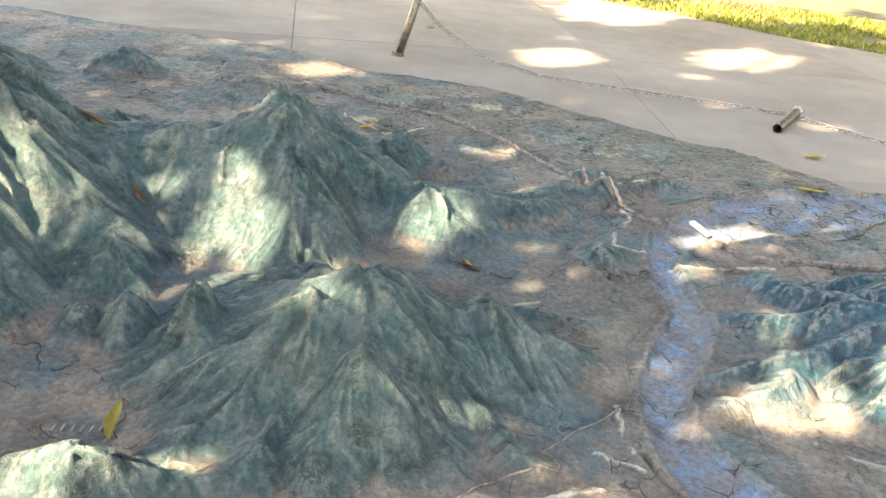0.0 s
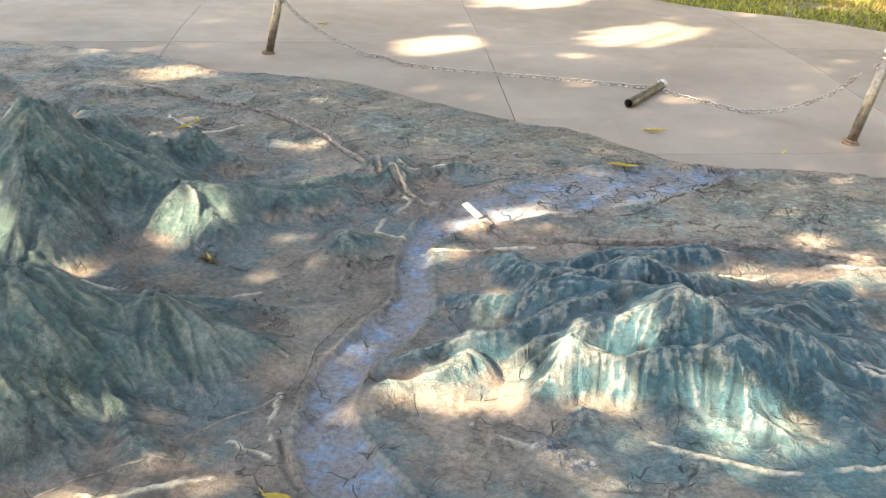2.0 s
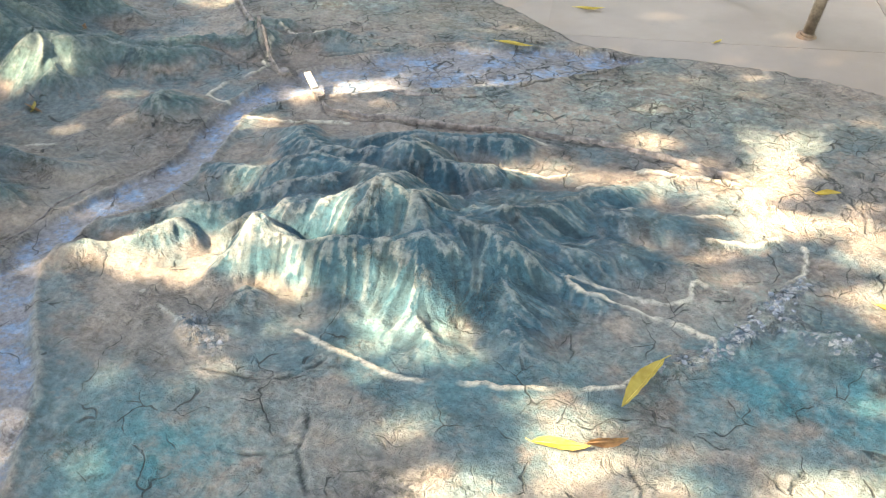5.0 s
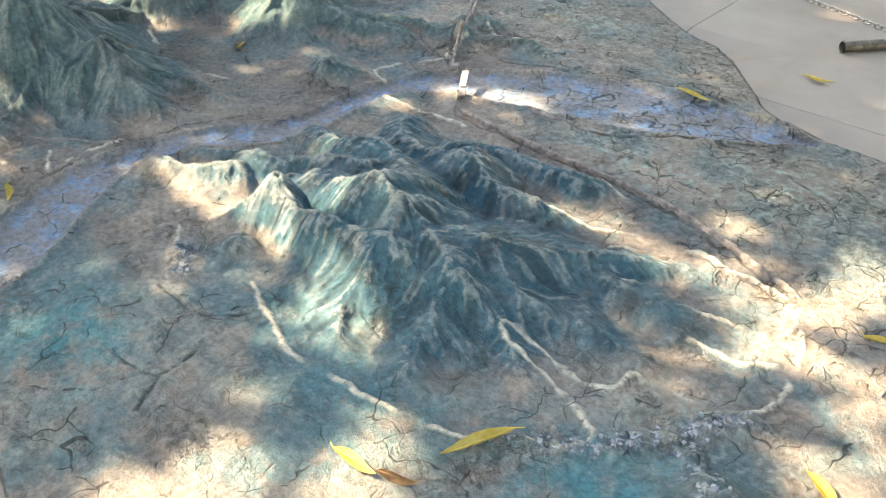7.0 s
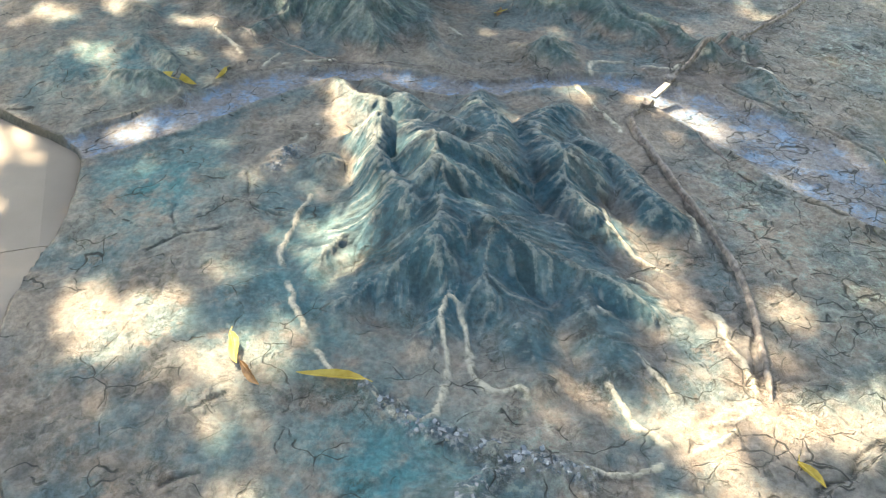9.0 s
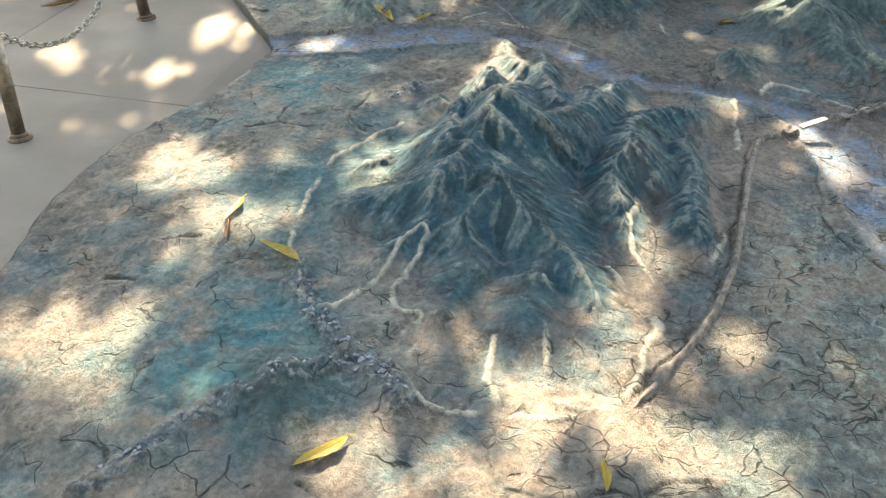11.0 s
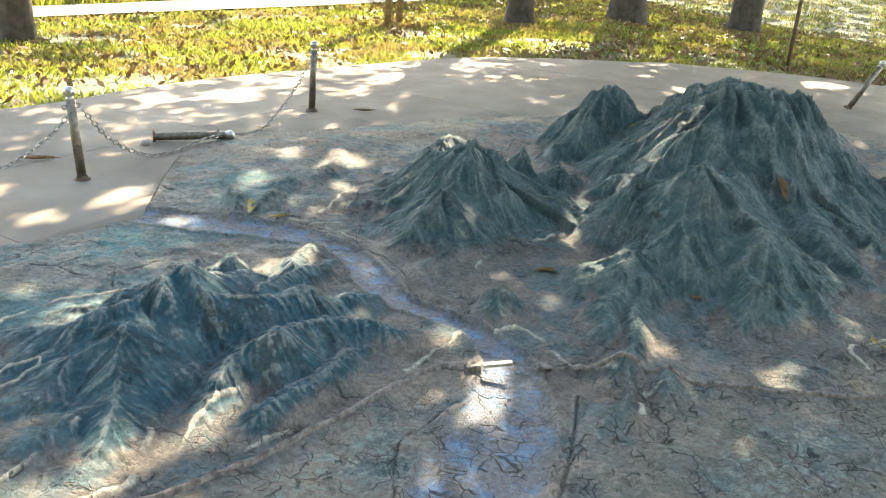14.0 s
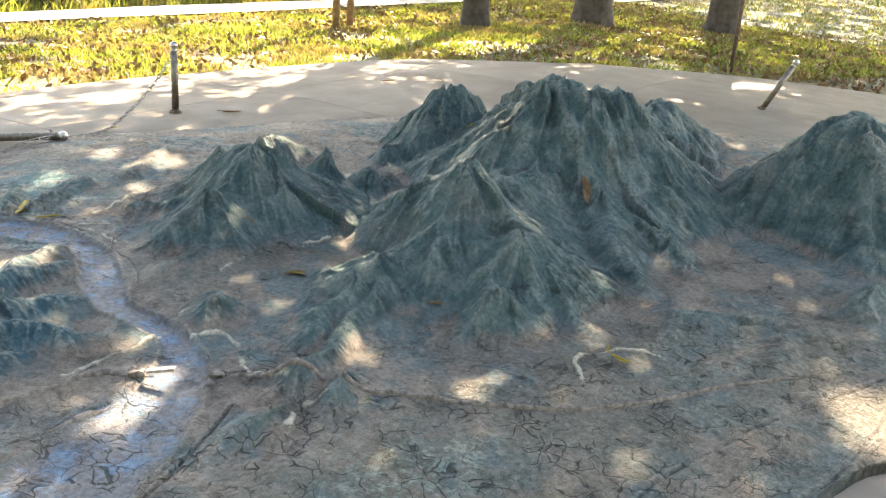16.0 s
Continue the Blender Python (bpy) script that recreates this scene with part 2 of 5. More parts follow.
ridge([(-1.60, 2.62, 0.535), (-1.68, 2.40, 0.398), (-1.70, 2.20, 0.322), (-1.66, 2.00, 0.220), (-1.61, 1.86, 0.293)], 1.09, 0.05, 1.27, (1.11, 1.00))
ridge([(-1.55, 2.95, 0.389), (-1.51, 3.15, 0.228), (-1.46, 3.35, 0.135), (-1.46, 3.60, 0.084), (-1.42, 3.80, 0.023)], 1.10, 0.06, 1.30, (1.03, 0.98))
ridge([(-0.98, 3.03, 0.271), (-1.00, 3.25, 0.140), (-0.98, 3.45, 0.080), (-0.92, 3.70, 0.050)], 1.21, 0.06, 1.30, (1.01, 1.01))
ridge([(-0.60, 3.48, 0.218), (-0.40, 3.52, 0.139), (-0.28, 3.64, 0.129), (-0.13, 3.68, 0.053)], 1.06, 0.05, 1.27, (1.04, 1.06))
ridge([(-0.14, 3.14, 0.140), (0.01, 3.17, 0.141), (0.13, 3.27, 0.089), (0.30, 3.30, 0.074), (0.36, 3.38, 0.057), (0.45, 3.44, 0.019)], 1.05, 0.05, 1.28, (1.03, 1.04))
ridge([(0.56, 3.59, 0.077), (0.66, 3.70, 0.033), (0.80, 3.75, 0.052), (0.94, 3.77, 0.017)], 0.81, 0.04, 1.29, (1.00, 1.03))
ridge([(-0.15, 2.12, 0.275), (-0.16, 1.97, 0.263), (-0.15, 1.86, 0.216), (-0.18, 1.73, 0.136), (-0.17, 1.61, 0.051)], 1.02, 0.06, 1.27, (0.95, 1.10))
ridge([(-0.28, 2.00, 0.237), (-0.37, 1.91, 0.186), (-0.46, 1.79, 0.119), (-0.56, 1.65, 0.046)], 1.15, 0.06, 1.28, (1.07, 0.99))
ridge([(-0.56, 3.02, 0.349), (-0.51, 2.90, 0.230), (-0.45, 2.78, 0.146), (-0.44, 2.66, 0.081), (-0.42, 2.58, 0.020)], 1.03, 0.05, 1.33, (0.91, 1.02))
ridge([(-1.50, 2.50, 0.460), (-1.60, 2.62, 0.580), (-1.72, 2.78, 0.590), (-1.82, 2.92, 0.540), (-1.90, 3.04, 0.380)], 0.90, 0.05, 1.20, (1.00, 1.00))
ridge([(-1.52, 1.66, 0.20), (-1.62, 1.76, 0.315), (-1.78, 1.90, 0.310), (-1.90, 2.02, 0.18)], 0.70, 0.05, 1.10, (1.00, 1.00))
# far western peak and the low forms north of the mountains
ridge([(-2.20, 3.55, 0.120), (-2.42, 3.70, 0.400), (-2.62, 3.80, 0.600), (-2.85, 3.95, 0.420), (-3.10, 4.10, 0.200)], 1.15, 0.04, 1.30, (1.00, 1.00))
ridge([(-2.60, 3.82, 0.580), (-2.35, 4.05, 0.260), (-2.15, 4.25, 0.080)], 1.20, 0.04, 1.30, (1.00, 1.00))
ridge([(-1.84, 4.40, 0.091), (-1.74, 4.44, 0.111), (-1.64, 4.44, 0.070)], 0.60, 0.06, 1.30, (1.00, 1.00))
ridge([(-0.92, 4.03, 0.051), (-1.10, 4.18, 0.040), (-1.30, 4.34, 0.028)], 0.89, 0.06, 1.31, (1.00, 0.98))
ridge([(-1.00, 3.95, 0.041), (-0.75, 4.10, 0.030), (-0.45, 4.08, 0.013)], 0.90, 0.05, 1.30, (1.00, 1.00))
ridge([(-1.30, 4.46, 0.030), (-1.12, 4.40, 0.035), (-0.90, 4.50, 0.020)], 0.90, 0.06, 1.30, (1.00, 1.00))
ridge([(-0.30, 1.05, 0.015), (-0.15, 1.20, 0.020), (0.10, 1.35, 0.030)], 0.80, 0.05, 1.30, (1.00, 1.00))
ridge([(0.30, 1.36, 0.030), (0.42, 1.40, 0.030)], 0.80, 0.04, 1.30, (1.00, 1.00))

RIVER = spline([(1.12, 1.29, 0.09), (1.02, 1.50, 0.10), (0.92, 1.68, 0.10), (0.74, 1.90, 0.09), (0.665, 2.10, 0.06), (0.66, 2.28, 0.07), (0.73, 2.50, 0.07),
                (0.79, 2.70, 0.06), (0.76, 2.92, 0.05), (0.75, 3.12, 0.05), (0.83, 3.32, 0.09), (1.02, 3.48, 0.14), (1.30, 3.66, 0.18), (1.58, 3.82, 0.17), (1.80, 3.95, 0.09), (1.95, 4.02, 0.03)], 6)
CORD = spline([(2.49, 3.19), (2.28, 3.235), (2.06, 3.27), (1.83, 3.27), (1.53, 3.235), (1.26, 3.20), (1.06, 3.19), (0.98, 3.26)], 5)
CORD_WEST = spline([(0.73, 3.415), (0.625, 3.52), (0.556, 3.607), (0.50, 3.66), (0.455, 3.745), (0.378, 3.81), (0.272, 3.92), (0.165, 4.05), (-0.06, 4.24), (-0.29, 4.35), (-0.62, 4.45), (-0.95, 4.6)], 5)
PALE = [spline(p, 5) for p in (
    [(1.51, 2.10), (1.64, 2.06), (1.84, 2.04), (1.99, 2.07), (2.15, 2.12), (2.27, 2.17), (2.35, 2.25), (2.47, 2.36), (2.45, 2.43), (2.32, 2.46), (2.12, 2.455), (2.08, 2.48), (2.14, 2.51), (2.36, 2.53), (2.38, 2.63), (2.46, 2.61)],
    [(2.14, 2.85), (2.21, 2.89), (2.38, 2.95), (2.52, 3.03), (2.50, 3.12), (2.40, 3.17), (2.25, 3.16), (2.14, 3.16), (2.07, 3.06), (1.98, 2.97)],
    [(2.26, 2.81), (2.38, 2.83), (2.50, 2.87), (2.58, 2.92)],
    [(2.48, 2.66), (2.58, 2.68), (2.65, 2.80), (2.62, 2.96), (2.55, 3.09)],
    [(1.68, 3.225), (1.85, 3.215)],
    [(1.68, 2.97), (1.78, 2.965), (1.90, 3.02), (1.98, 3.13)],
    [(0.52, 2.16), (0.535, 2.05), (0.56, 1.95)], [(0.18, 1.68), (0.23, 1.685), (0.37, 1.76), (0.47, 1.79)], [(0.45, 1.93), (0.52, 1.90), (0.58, 1.88)],
    [(0.73, 3.79), (0.64, 3.73), (0.55, 3.74)], [(0.60, 3.62), (0.63, 3.48), (0.66, 3.42), (0.59, 3.24), (0.60, 3.14), (0.69, 3.12)],
    [(0.14, 2.62), (0.22, 2.64), (0.29, 2.67)], [(-0.26, 2.62), (-0.14, 2.60)], [(0.77, 3.03), (0.97, 3.09), (1.15, 3.13)],
    [(1.04, 2.11), (1.12, 2.07), (1.21, 2.02)], [(-0.22, 4.12), (-0.38, 4.02), (-0.56, 4.12), (-0.60, 4.2)])]
THIN = [spline(p, 5) for p in (
    [(0.21, 4.66), (-0.38, 4.64), (-1.17, 4.76)], [(-1.5, 4.75), (-0.4, 4.95), (0.3, 4.75)],
 [(1.0, 1.30), (0.86, 1.58), (0.66, 1.80), (0.57, 1.96)], [(0.80, 3.60), (1.2, 3.86), (1.55, 4.04), (1.9, 4.06)],
    [(-0.5, 2.36), (-0.62, 2.44), (-0.8, 2.2), (-0.9, 2.24)])]
FISSURES_AND_SHADOWS = [spline(p, 3) for p in (
    [(1.76, 1.66), (1.697, 1.73), (1.68, 1.80), (1.65, 1.89)], [(1.533, 1.695), (1.62, 1.70), (1.697, 1.73)], [(1.364, 1.896), (1.546, 1.926), (1.614, 2.026)],
    [(2.98, 2.67), (3.00, 2.783), (2.974, 2.864), (2.948, 2.959), (2.869, 2.927)], [(2.80, 3.04), (2.786, 3.136), (2.755, 3.171), (2.71, 3.225), (2.697, 3.282), (2.639, 3.342), (2.598, 3.40)],
    [(2.303, 3.548), (2.267, 3.662), (2.154, 3.704), (2.065, 3.731)], [(2.623, 1.83), (2.593, 1.909)], [(2.428, 1.842), (2.374, 1.946)], [(1.43, 3.436), (1.294, 3.412), (1.10, 3.373)])]
CRUST = [spline(p, 5) for p in (
    [(2.47, 2.36), (2.54, 2.47), (2.60, 2.60), (2.66, 2.72)], [(2.60, 2.56), (2.76, 2.46), (2.95, 2.36), (3.25, 2.28)], [(2.36, 2.25), (2.44, 2.33)],
    [(1.22, 2.04), (1.33, 1.98)], [(2.98, 3.05), (2.9, 3.35)])]
FISSURES_AND_SHADOWS += [spline([(1.46, 3.46), (1.54, 3.53), (1.73, 3.71), (1.90, 3.92)], 3)]
# Dark lines beside the raised roads: side cracks plus their painted shadow.
FISSURES_AND_SHADOWS += [CORD - np.array([0.0, 0.019]), CORD_WEST - np.array([0.012, 0.012])]
MASSIF = (1.6, 2.6)


def swell(x, y):
    """The model's base is a very shallow dish."""
    u, v = x - 1.0, y - 2.8
    return -0.0114 + 0.0038 * u - 0.0044 * v + 0.0021 * u * u + 0.0027 * u * v + 0.0040 * v * v


def crests(x, y):
    """Height of the hills alone: every crest falls off to both sides, and the highest wins softly."""
    total = np.zeros_like(x)
    for pts, spread, foot, power, wide in RIDGES:
        reach = (foot + spread * pts[:, 2].max()) * max(wide) + 0.02
        lo, hi = pts[:, :2].min(0) - reach, pts[:, :2].max(0) + reach
        sel = np.nonzero((x > lo[0]) & (x < hi[0]) & (y > lo[1]) & (y < hi[1]))[0]
        if not sel.size:
            continue
        d, side, s, (z,) = along(pts, x[sel], y[sel])
        z = np.maximum(z, 0.0)
        w = (foot + spread * z) * np.where(side > 0, wide[0], wide[1])
        soft = 0.012 + 0.09 * z + 0.16 * np.maximum(z - 0.14, 0)
        t = np.clip((np.sqrt(d * d + soft * soft) - soft) / np.maximum(w - 0.7 * soft, 0.5 * w), 0, 1)
        total[sel] += (z * np.maximum(1 - t, 0) ** power) ** 10
    return total ** 0.1


def relief(x, y):
    """Height and paint masks of the model for flat arrays x, y."""
    stray = 0.036 + 0.05 * smooth(0.7, 0.2, x)
    wx = x + stray * (fbm(x * 5, y * 5, 3) - 0.5) + 0.012 * (vnoise(x * 28, y * 28, 4) - 0.5)
    wy = y + stray * (fbm(x * 5, y * 5, 7) - 0.5) + 0.012 * (vnoise(x * 28, y * 28, 8) - 0.5)
    hill = crests(wx, wy)
    blue = np.exp(-(((x - MASSIF[0]) / 1.0) ** 2 + ((y - MASSIF[1]) / 0.75) ** 2) ** 2)
    hill = np.where(hill > 0.5, 0.5 + (hill - 0.5) * 0.6, hill)
    hill = hill * (1 + (0.06 + 0.16 * np.exp(-hill / 0.10)) * (fbm(x * 8, y * 8, 25, 3) - 0.5)) + smooth(0.015, 0.10, hill) * ((0.012 + (0.07 + 0.15 * (1 - blue)) * np.minimum(hill, 0.22)) * (fbm(x * 6.5, y * 6.5, 26, 2) - 0.5) + (0.009 + 0.008 * (1 - blue)) * (fbm(x * 24, y * 24, 27, 4) - 0.5))
    hill = np.maximum(hill, 0)
    river_d, _, _, (river_w,) = along(RIVER, wx, wy)
    river = 1 - smooth(river_w * 0.75, river_w * 1.1 + 0.01, river_d)
    bank = np.exp(-((river_d - river_w - 0.012) / 0.012) ** 2)
    cord = np.minimum(along(CORD, wx, wy)[0], along(CORD_WEST, wx, wy)[0])
    cord_h = 0.004 * np.exp(-((cord / 0.02) ** 2))
    pale = np.full(x.shape, 9.0)
    for p in PALE:
        pale = np.minimum(pale, along(p, wx, wy)[0])
    thin = np.full(x.shape, 9.0)
    for p in THIN:
        thin = np.minimum(thin, along(p, x + 0.03 * (fbm(x * 5, y * 5, 41) - 0.5), y + 0.03 * (fbm(x * 5, y * 5, 43) - 0.5))[0])
    split = np.full(x.shape, 9.0)
    for p in FISSURES_AND_SHADOWS:
        split = np.minimum(split, along(p, x + 0.035 * (fbm(x * 14, y * 14, 44) - 0.5), y + 0.035 * (fbm(x * 14, y * 14, 45) - 0.5))[0])
    split = split + 0.006 * (vnoise(x * 25, y * 25, 48) - 0.35)
    road = (1 - smooth(0.004, 0.010, pale + 0.012 * (fbm(x * 34, y * 34, 53) - 0.5))) * smooth(0.28, 0.50, fbm(x * 11, y * 11, 51))
    crust = np.full(x.shape, 9.0)
    for p in CRUST:
        crust = np.minimum(crust, along(p, wx, wy)[0])
    crust = 1 - smooth(0.014, 0.055, crust + 0.03 * (fbm(x * 16, y * 16, 57) - 0.5))
    rough = 0.014 * (fbm(x * 3, y * 3, 21) - 0.5) + 0.014 * (fbm(x * 11, y * 11, 22) - 0.5) + 0.013 * (fbm(x * 30, y * 30, 23, 3) - 0.5)
    z = swell(x, y) + hill + rough * (1 - 0.7 * river) - 0.012 * river + 0.009 * bank + cord_h + 0.006 * road + crust * (0.013 + 0.045 * (fbm(x * 26, y * 26, 58, 3) - 0.5)) - 0.004 * np.exp(-(np.maximum(split, 0) / 0.0045) ** 2) + 0.003 * np.exp(-((split - 0.016) / 0.010) ** 2) - 0.007 * np.exp(-(thin / 0.006) ** 2) + 0.004 * np.exp(-((thin - 0.012) / 0.008) ** 2)
    for cx, cy, r in ((1.415, 2.352, 0.022), (1.485, 2.362, 0.015)):
        z -= 0.034 * np.exp(-(((x - cx) ** 2 + (y - cy) ** 2) / r**2) ** 2)
    green = hill + 0.02 * (fbm(x * 8, y * 8, 61) - 0.5)
    return dict(z=z, green=green, blue=blue, river=river, road=road, crust=crust, cord=np.exp(-((cord / 0.018) ** 2)) * 0.6, thin=np.maximum(0.75 * np.exp(-(thin / 0.004) ** 2) * smooth(0.46, 0.66, fbm(x * 14, y * 14, 47)), 0.85 * np.exp(-(np.maximum(split, 0) / 0.0035) ** 2)), hill=hill)


# ---- materials ----


def material(name, rough=0.8, metal=0.0):
    m = bpy.data.materials.new(name)
    m.use_nodes = True
    b = m.node_tree.nodes["Principled BSDF"]
    b.inputs["Roughness"].default_value, b.inputs["Metallic"].default_value = rough, metal
    return m, m.node_tree, b


class Nodes:
    """Short hands for building a node tree."""

    def __init__(self, tree):
        self.t, self.n, self.l = tree, tree.nodes, tree.links

    def put(self, socket, value):
        if isinstance(value, bpy.types.NodeSocket):
            self.l.new(value, socket)
        elif isinstance(value, tuple) and len(value) == 3 and socket.type == "RGBA":
            socket.default_value = (*value, 1)
        else:
            socket.default_value = value

    def coords(self, scale=(1, 1, 1), which="Object"):
        c = self.n.new("ShaderNodeTexCoord").outputs[which]
        return self.scaled(c, scale)

    def scaled(self, v, scale):
        m = self.n.new("ShaderNodeMapping")
        m.inputs["Scale"].default_value = scale
        self.l.new(v, m.inputs["Vector"])
        return m.outputs["Vector"]

    def noise(self, scale, detail=4, rough=0.55, vector=None, distortion=0.0):
        n = self.n.new("ShaderNodeTexNoise")
        n.inputs["Scale"].default_value, n.inputs["Detail"].default_value = scale, detail
        n.inputs["Roughness"].default_value, n.inputs["Distortion"].default_value = rough, distortion
        self.l.new(vector or self.coords(), n.inputs["Vector"])
        return n.outputs["Fac"]

    def cells(self, scale, vector=None, feature="DISTANCE_TO_EDGE"):
        n = self.n.new("ShaderNodeTexVoronoi")
        n.feature = feature
        n.inputs["Scale"].default_value = scale
        self.l.new(vector or self.coords(), n.inputs["Vector"])
        return n.outputs["Distance" if feature == "DISTANCE_TO_EDGE" else "Color"]

    def step(self, v, a, b, lo=0.0, hi=1.0):
        n = self.n.new("ShaderNodeMapRange")
        n.interpolation_type = "SMOOTHSTEP"
        for k, x in zip(("Value", "From Min", "From Max", "To Min", "To Max"), (v, a, b, lo, hi)):
            self.put(n.inputs[k], x)
        return n.outputs["Result"]

    def math(self, op, a, b=0.0):
        n = self.n.new("ShaderNodeMath")
        n.operation = op
        self.put(n.inputs[0], a), self.put(n.inputs[1], b)
        return n.outputs[0]

    def mix(self, f, a, b):
        n = self.n.new("ShaderNodeMix")
        n.data_type = "RGBA"
        self.put(n.inputs["Factor"], f), self.put(n.inputs["A"], a), self.put(n.inputs["B"], b)
        return n.outputs["Result"]

    def times(self, a, b):
        n = self.n.new("ShaderNodeMix")
        n.data_type, n.blend_type = "RGBA", "MULTIPLY"
        n.inputs["Factor"].default_value = 1
        self.put(n.inputs["A"], a), self.put(n.inputs["B"], b)
        return n.outputs["Result"]

    def attr(self, name, out="Fac"):
        n = self.n.new("ShaderNodeAttribute")
        n.attribute_name = name
        return n.outputs[out]

    def bump(self, bsdf, height, strength=0.5, distance=0.01):
        n = self.n.new("ShaderNodeBump")
        n.inputs["Strength"].default_value, n.inputs["Distance"].default_value = strength, distance
        self.l.new(height, n.inputs["Height"])
        self.l.new(n.outputs["Normal"], bsdf.inputs["Normal"])

    def random(self):
        return self.n.new("ShaderNodeObjectInfo").outputs["Random"]


def relief_material():
    m, tree, bsdf = material("painted_relief", 0.62)
    g = Nodes(tree)
    pos = g.coords()
    big, mid, fine = g.noise(2.2, 5, 0.6), g.noise(9, 6, 0.65), g.noise(55, 6, 0.7)
    streak, streak2 = g.attr("fine_lines"), g.attr("mid_lines")
    # bare clay coloured plain
    plain = g.mix(g.step(big, 0.35, 0.65), (0.200, 0.165, 0.138), (0.36, 0.290, 0.232))
    plain = g.mix(g.step(g.noise(4.2, 4, 0.55), 0.46, 0.66, 0.0, 0.75), plain, (0.175, 0.178, 0.165))
    plain = g.mix(g.math("MULTIPLY", g.step(g.noise(2.7, 5, 0.6), 0.47, 0.60), 0.8), plain, (0.105, 0.175, 0.185))
    plain = g.mix(g.step(g.noise(16, 4, 0.6), 0.56, 0.70, 0.0, 0.55), plain, (0.30, 0.215, 0.165))
    plain = g.mix(g.math("MULTIPLY", g.attr("moss"), g.step(g.noise(5, 5, 0.65), 0.35, 0.6, 0.2, 0.8)), plain, (0.175, 0.165, 0.13))
    plain = g.mix(g.math("MULTIPLY", g.attr("teal"), g.step(mid, 0.3, 0.6)), plain, (0.055, 0.215, 0.235))
    plain = g.mix(g.math("MULTIPLY", g.attr("lichen"), g.step(g.noise(26, 6, 0.75), 0.49, 0.60)), plain, (0.28, 0.335, 0.285))
    # painted hills
    hills = g.mix(g.attr("blue"), (0.069, 0.122, 0.119), (0.034, 0.104, 0.132))
    hills = g.mix(g.step(g.noise(6.5, 5, 0.6), 0.44, 0.66, 0.0, 0.8), hills, g.mix(g.attr("blue"), (0.172, 0.212, 0.196), (0.108, 0.188, 0.202)))
    pale = g.mix(g.attr("blue"), (0.345, 0.35, 0.30), (0.40, 0.40, 0.35))
    hills = g.mix(g.step(streak, 0.54, 0.84, 0.0, 0.34), hills, pale)
    # Furrows go darker: groove paint, with the shade between ribs painted in too.
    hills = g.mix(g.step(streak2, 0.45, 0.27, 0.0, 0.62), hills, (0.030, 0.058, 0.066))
    hills = g.mix(g.math("MULTIPLY", g.step(g.noise(4.5, 6, 0.7, pos, 0.5), 0.52, 0.66), 0.28), hills, (0.190, 0.160, 0.145))
    # Pale wear on raised parts, which also paints in the brighter crests.
    wear_light = g.math("MULTIPLY", g.attr("worn"), g.step(fine, 0.30, 0.55, 0.45, 1.0))
    hills = g.mix(g.math("MULTIPLY", g.step(wear_light, 0.30, 1.0), g.math("ADD", 0.22, g.math("MULTIPLY", g.attr("blue"), 0.22))), hills, pale)
    plain = g.mix(g.math("MULTIPLY", wear_light, 0.35), plain, (0.42, 0.365, 0.305))
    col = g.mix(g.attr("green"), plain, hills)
    # river, roads, cord
    water = g.mix(g.step(g.noise(11, 6, 0.75), 0.46, 0.64), (0.265, 0.250, 0.250), (0.205, 0.315, 0.45))
    water = g.mix(g.step(g.noise(30, 5, 0.7), 0.6, 0.72), water, (0.34, 0.40, 0.50))
    col = g.mix(g.math("MULTIPLY", g.attr("river"), g.step(mid, 0.33, 0.50, 0.55, 1.0)), col, water)
    col = g.mix(g.math("MULTIPLY", g.attr("road"), g.step(fine, 0.28, 0.45)), col, (0.62, 0.56, 0.44))
    col = g.mix(g.math("MULTIPLY", g.attr("crust"), g.step(g.noise(24, 5, 0.75), 0.40, 0.62)), col, g.mix(g.step(g.noise(45, 4), 0.5, 0.62), (0.085, 0.125, 0.150), (0.36, 0.37, 0.37)))
    col = g.mix(g.attr("cord"), col, (0.22, 0.185, 0.16))
    # cracks in the skin
    warp = g.n.new("ShaderNodeVectorMath")
    warp.operation = "MULTIPLY_ADD"
    nv = g.n.new("ShaderNodeTexNoise")
    nv.inputs["Scale"].default_value = 9
    g.l.new(pos, nv.inputs["Vector"]), g.l.new(nv.outputs["Color"], warp.inputs[0])
    warp.inputs[1].default_value = (0.13, 0.13, 0.13)
    g.l.new(pos, warp.inputs[2])
    flat = g.scaled(warp.outputs["Vector"], (1, 1, 0.0))
    c1, c2 = g.cells(6.0, flat), g.cells(15, flat)
    crack1 = g.math("MULTIPLY", g.step(c1, 0.013, 0.005), g.step(g.noise(4.2, 4), 0.46, 0.53))
    crack2 = g.math("MULTIPLY", g.step(c2, 0.042, 0.015), g.math("MULTIPLY", g.step(g.noise(3.3, 3, 0.5, g.scaled(pos, (1.3, 1, 1))), 0.42, 0.52), g.attr("cracked")))
    broken = g.step(g.noise(12, 4, 0.6), 0.43, 0.51)
    crack = g.math("MAXIMUM", g.math("MULTIPLY", g.math("MULTIPLY", broken, g.math("MAXIMUM", crack1, crack2)), g.math("SUBTRACT", 1.0, g.math("MULTIPLY", g.attr("green"), 0.9))), g.attr("thin"))
    col = g.mix(g.math("MULTIPLY", crack, 0.8), col, (0.045, 0.05, 0.045))
    crease = g.math("MULTIPLY", g.step(g.math("ABSOLUTE", g.math("SUBTRACT", g.noise(17, 5, 0.7, pos, 0.8), 0.5)), 0.030, 0.004), g.step(g.noise(6, 3), 0.51, 0.66))
    col = g.mix(g.math("MULTIPLY", crease, 0.5), col, (0.06, 0.058, 0.055))
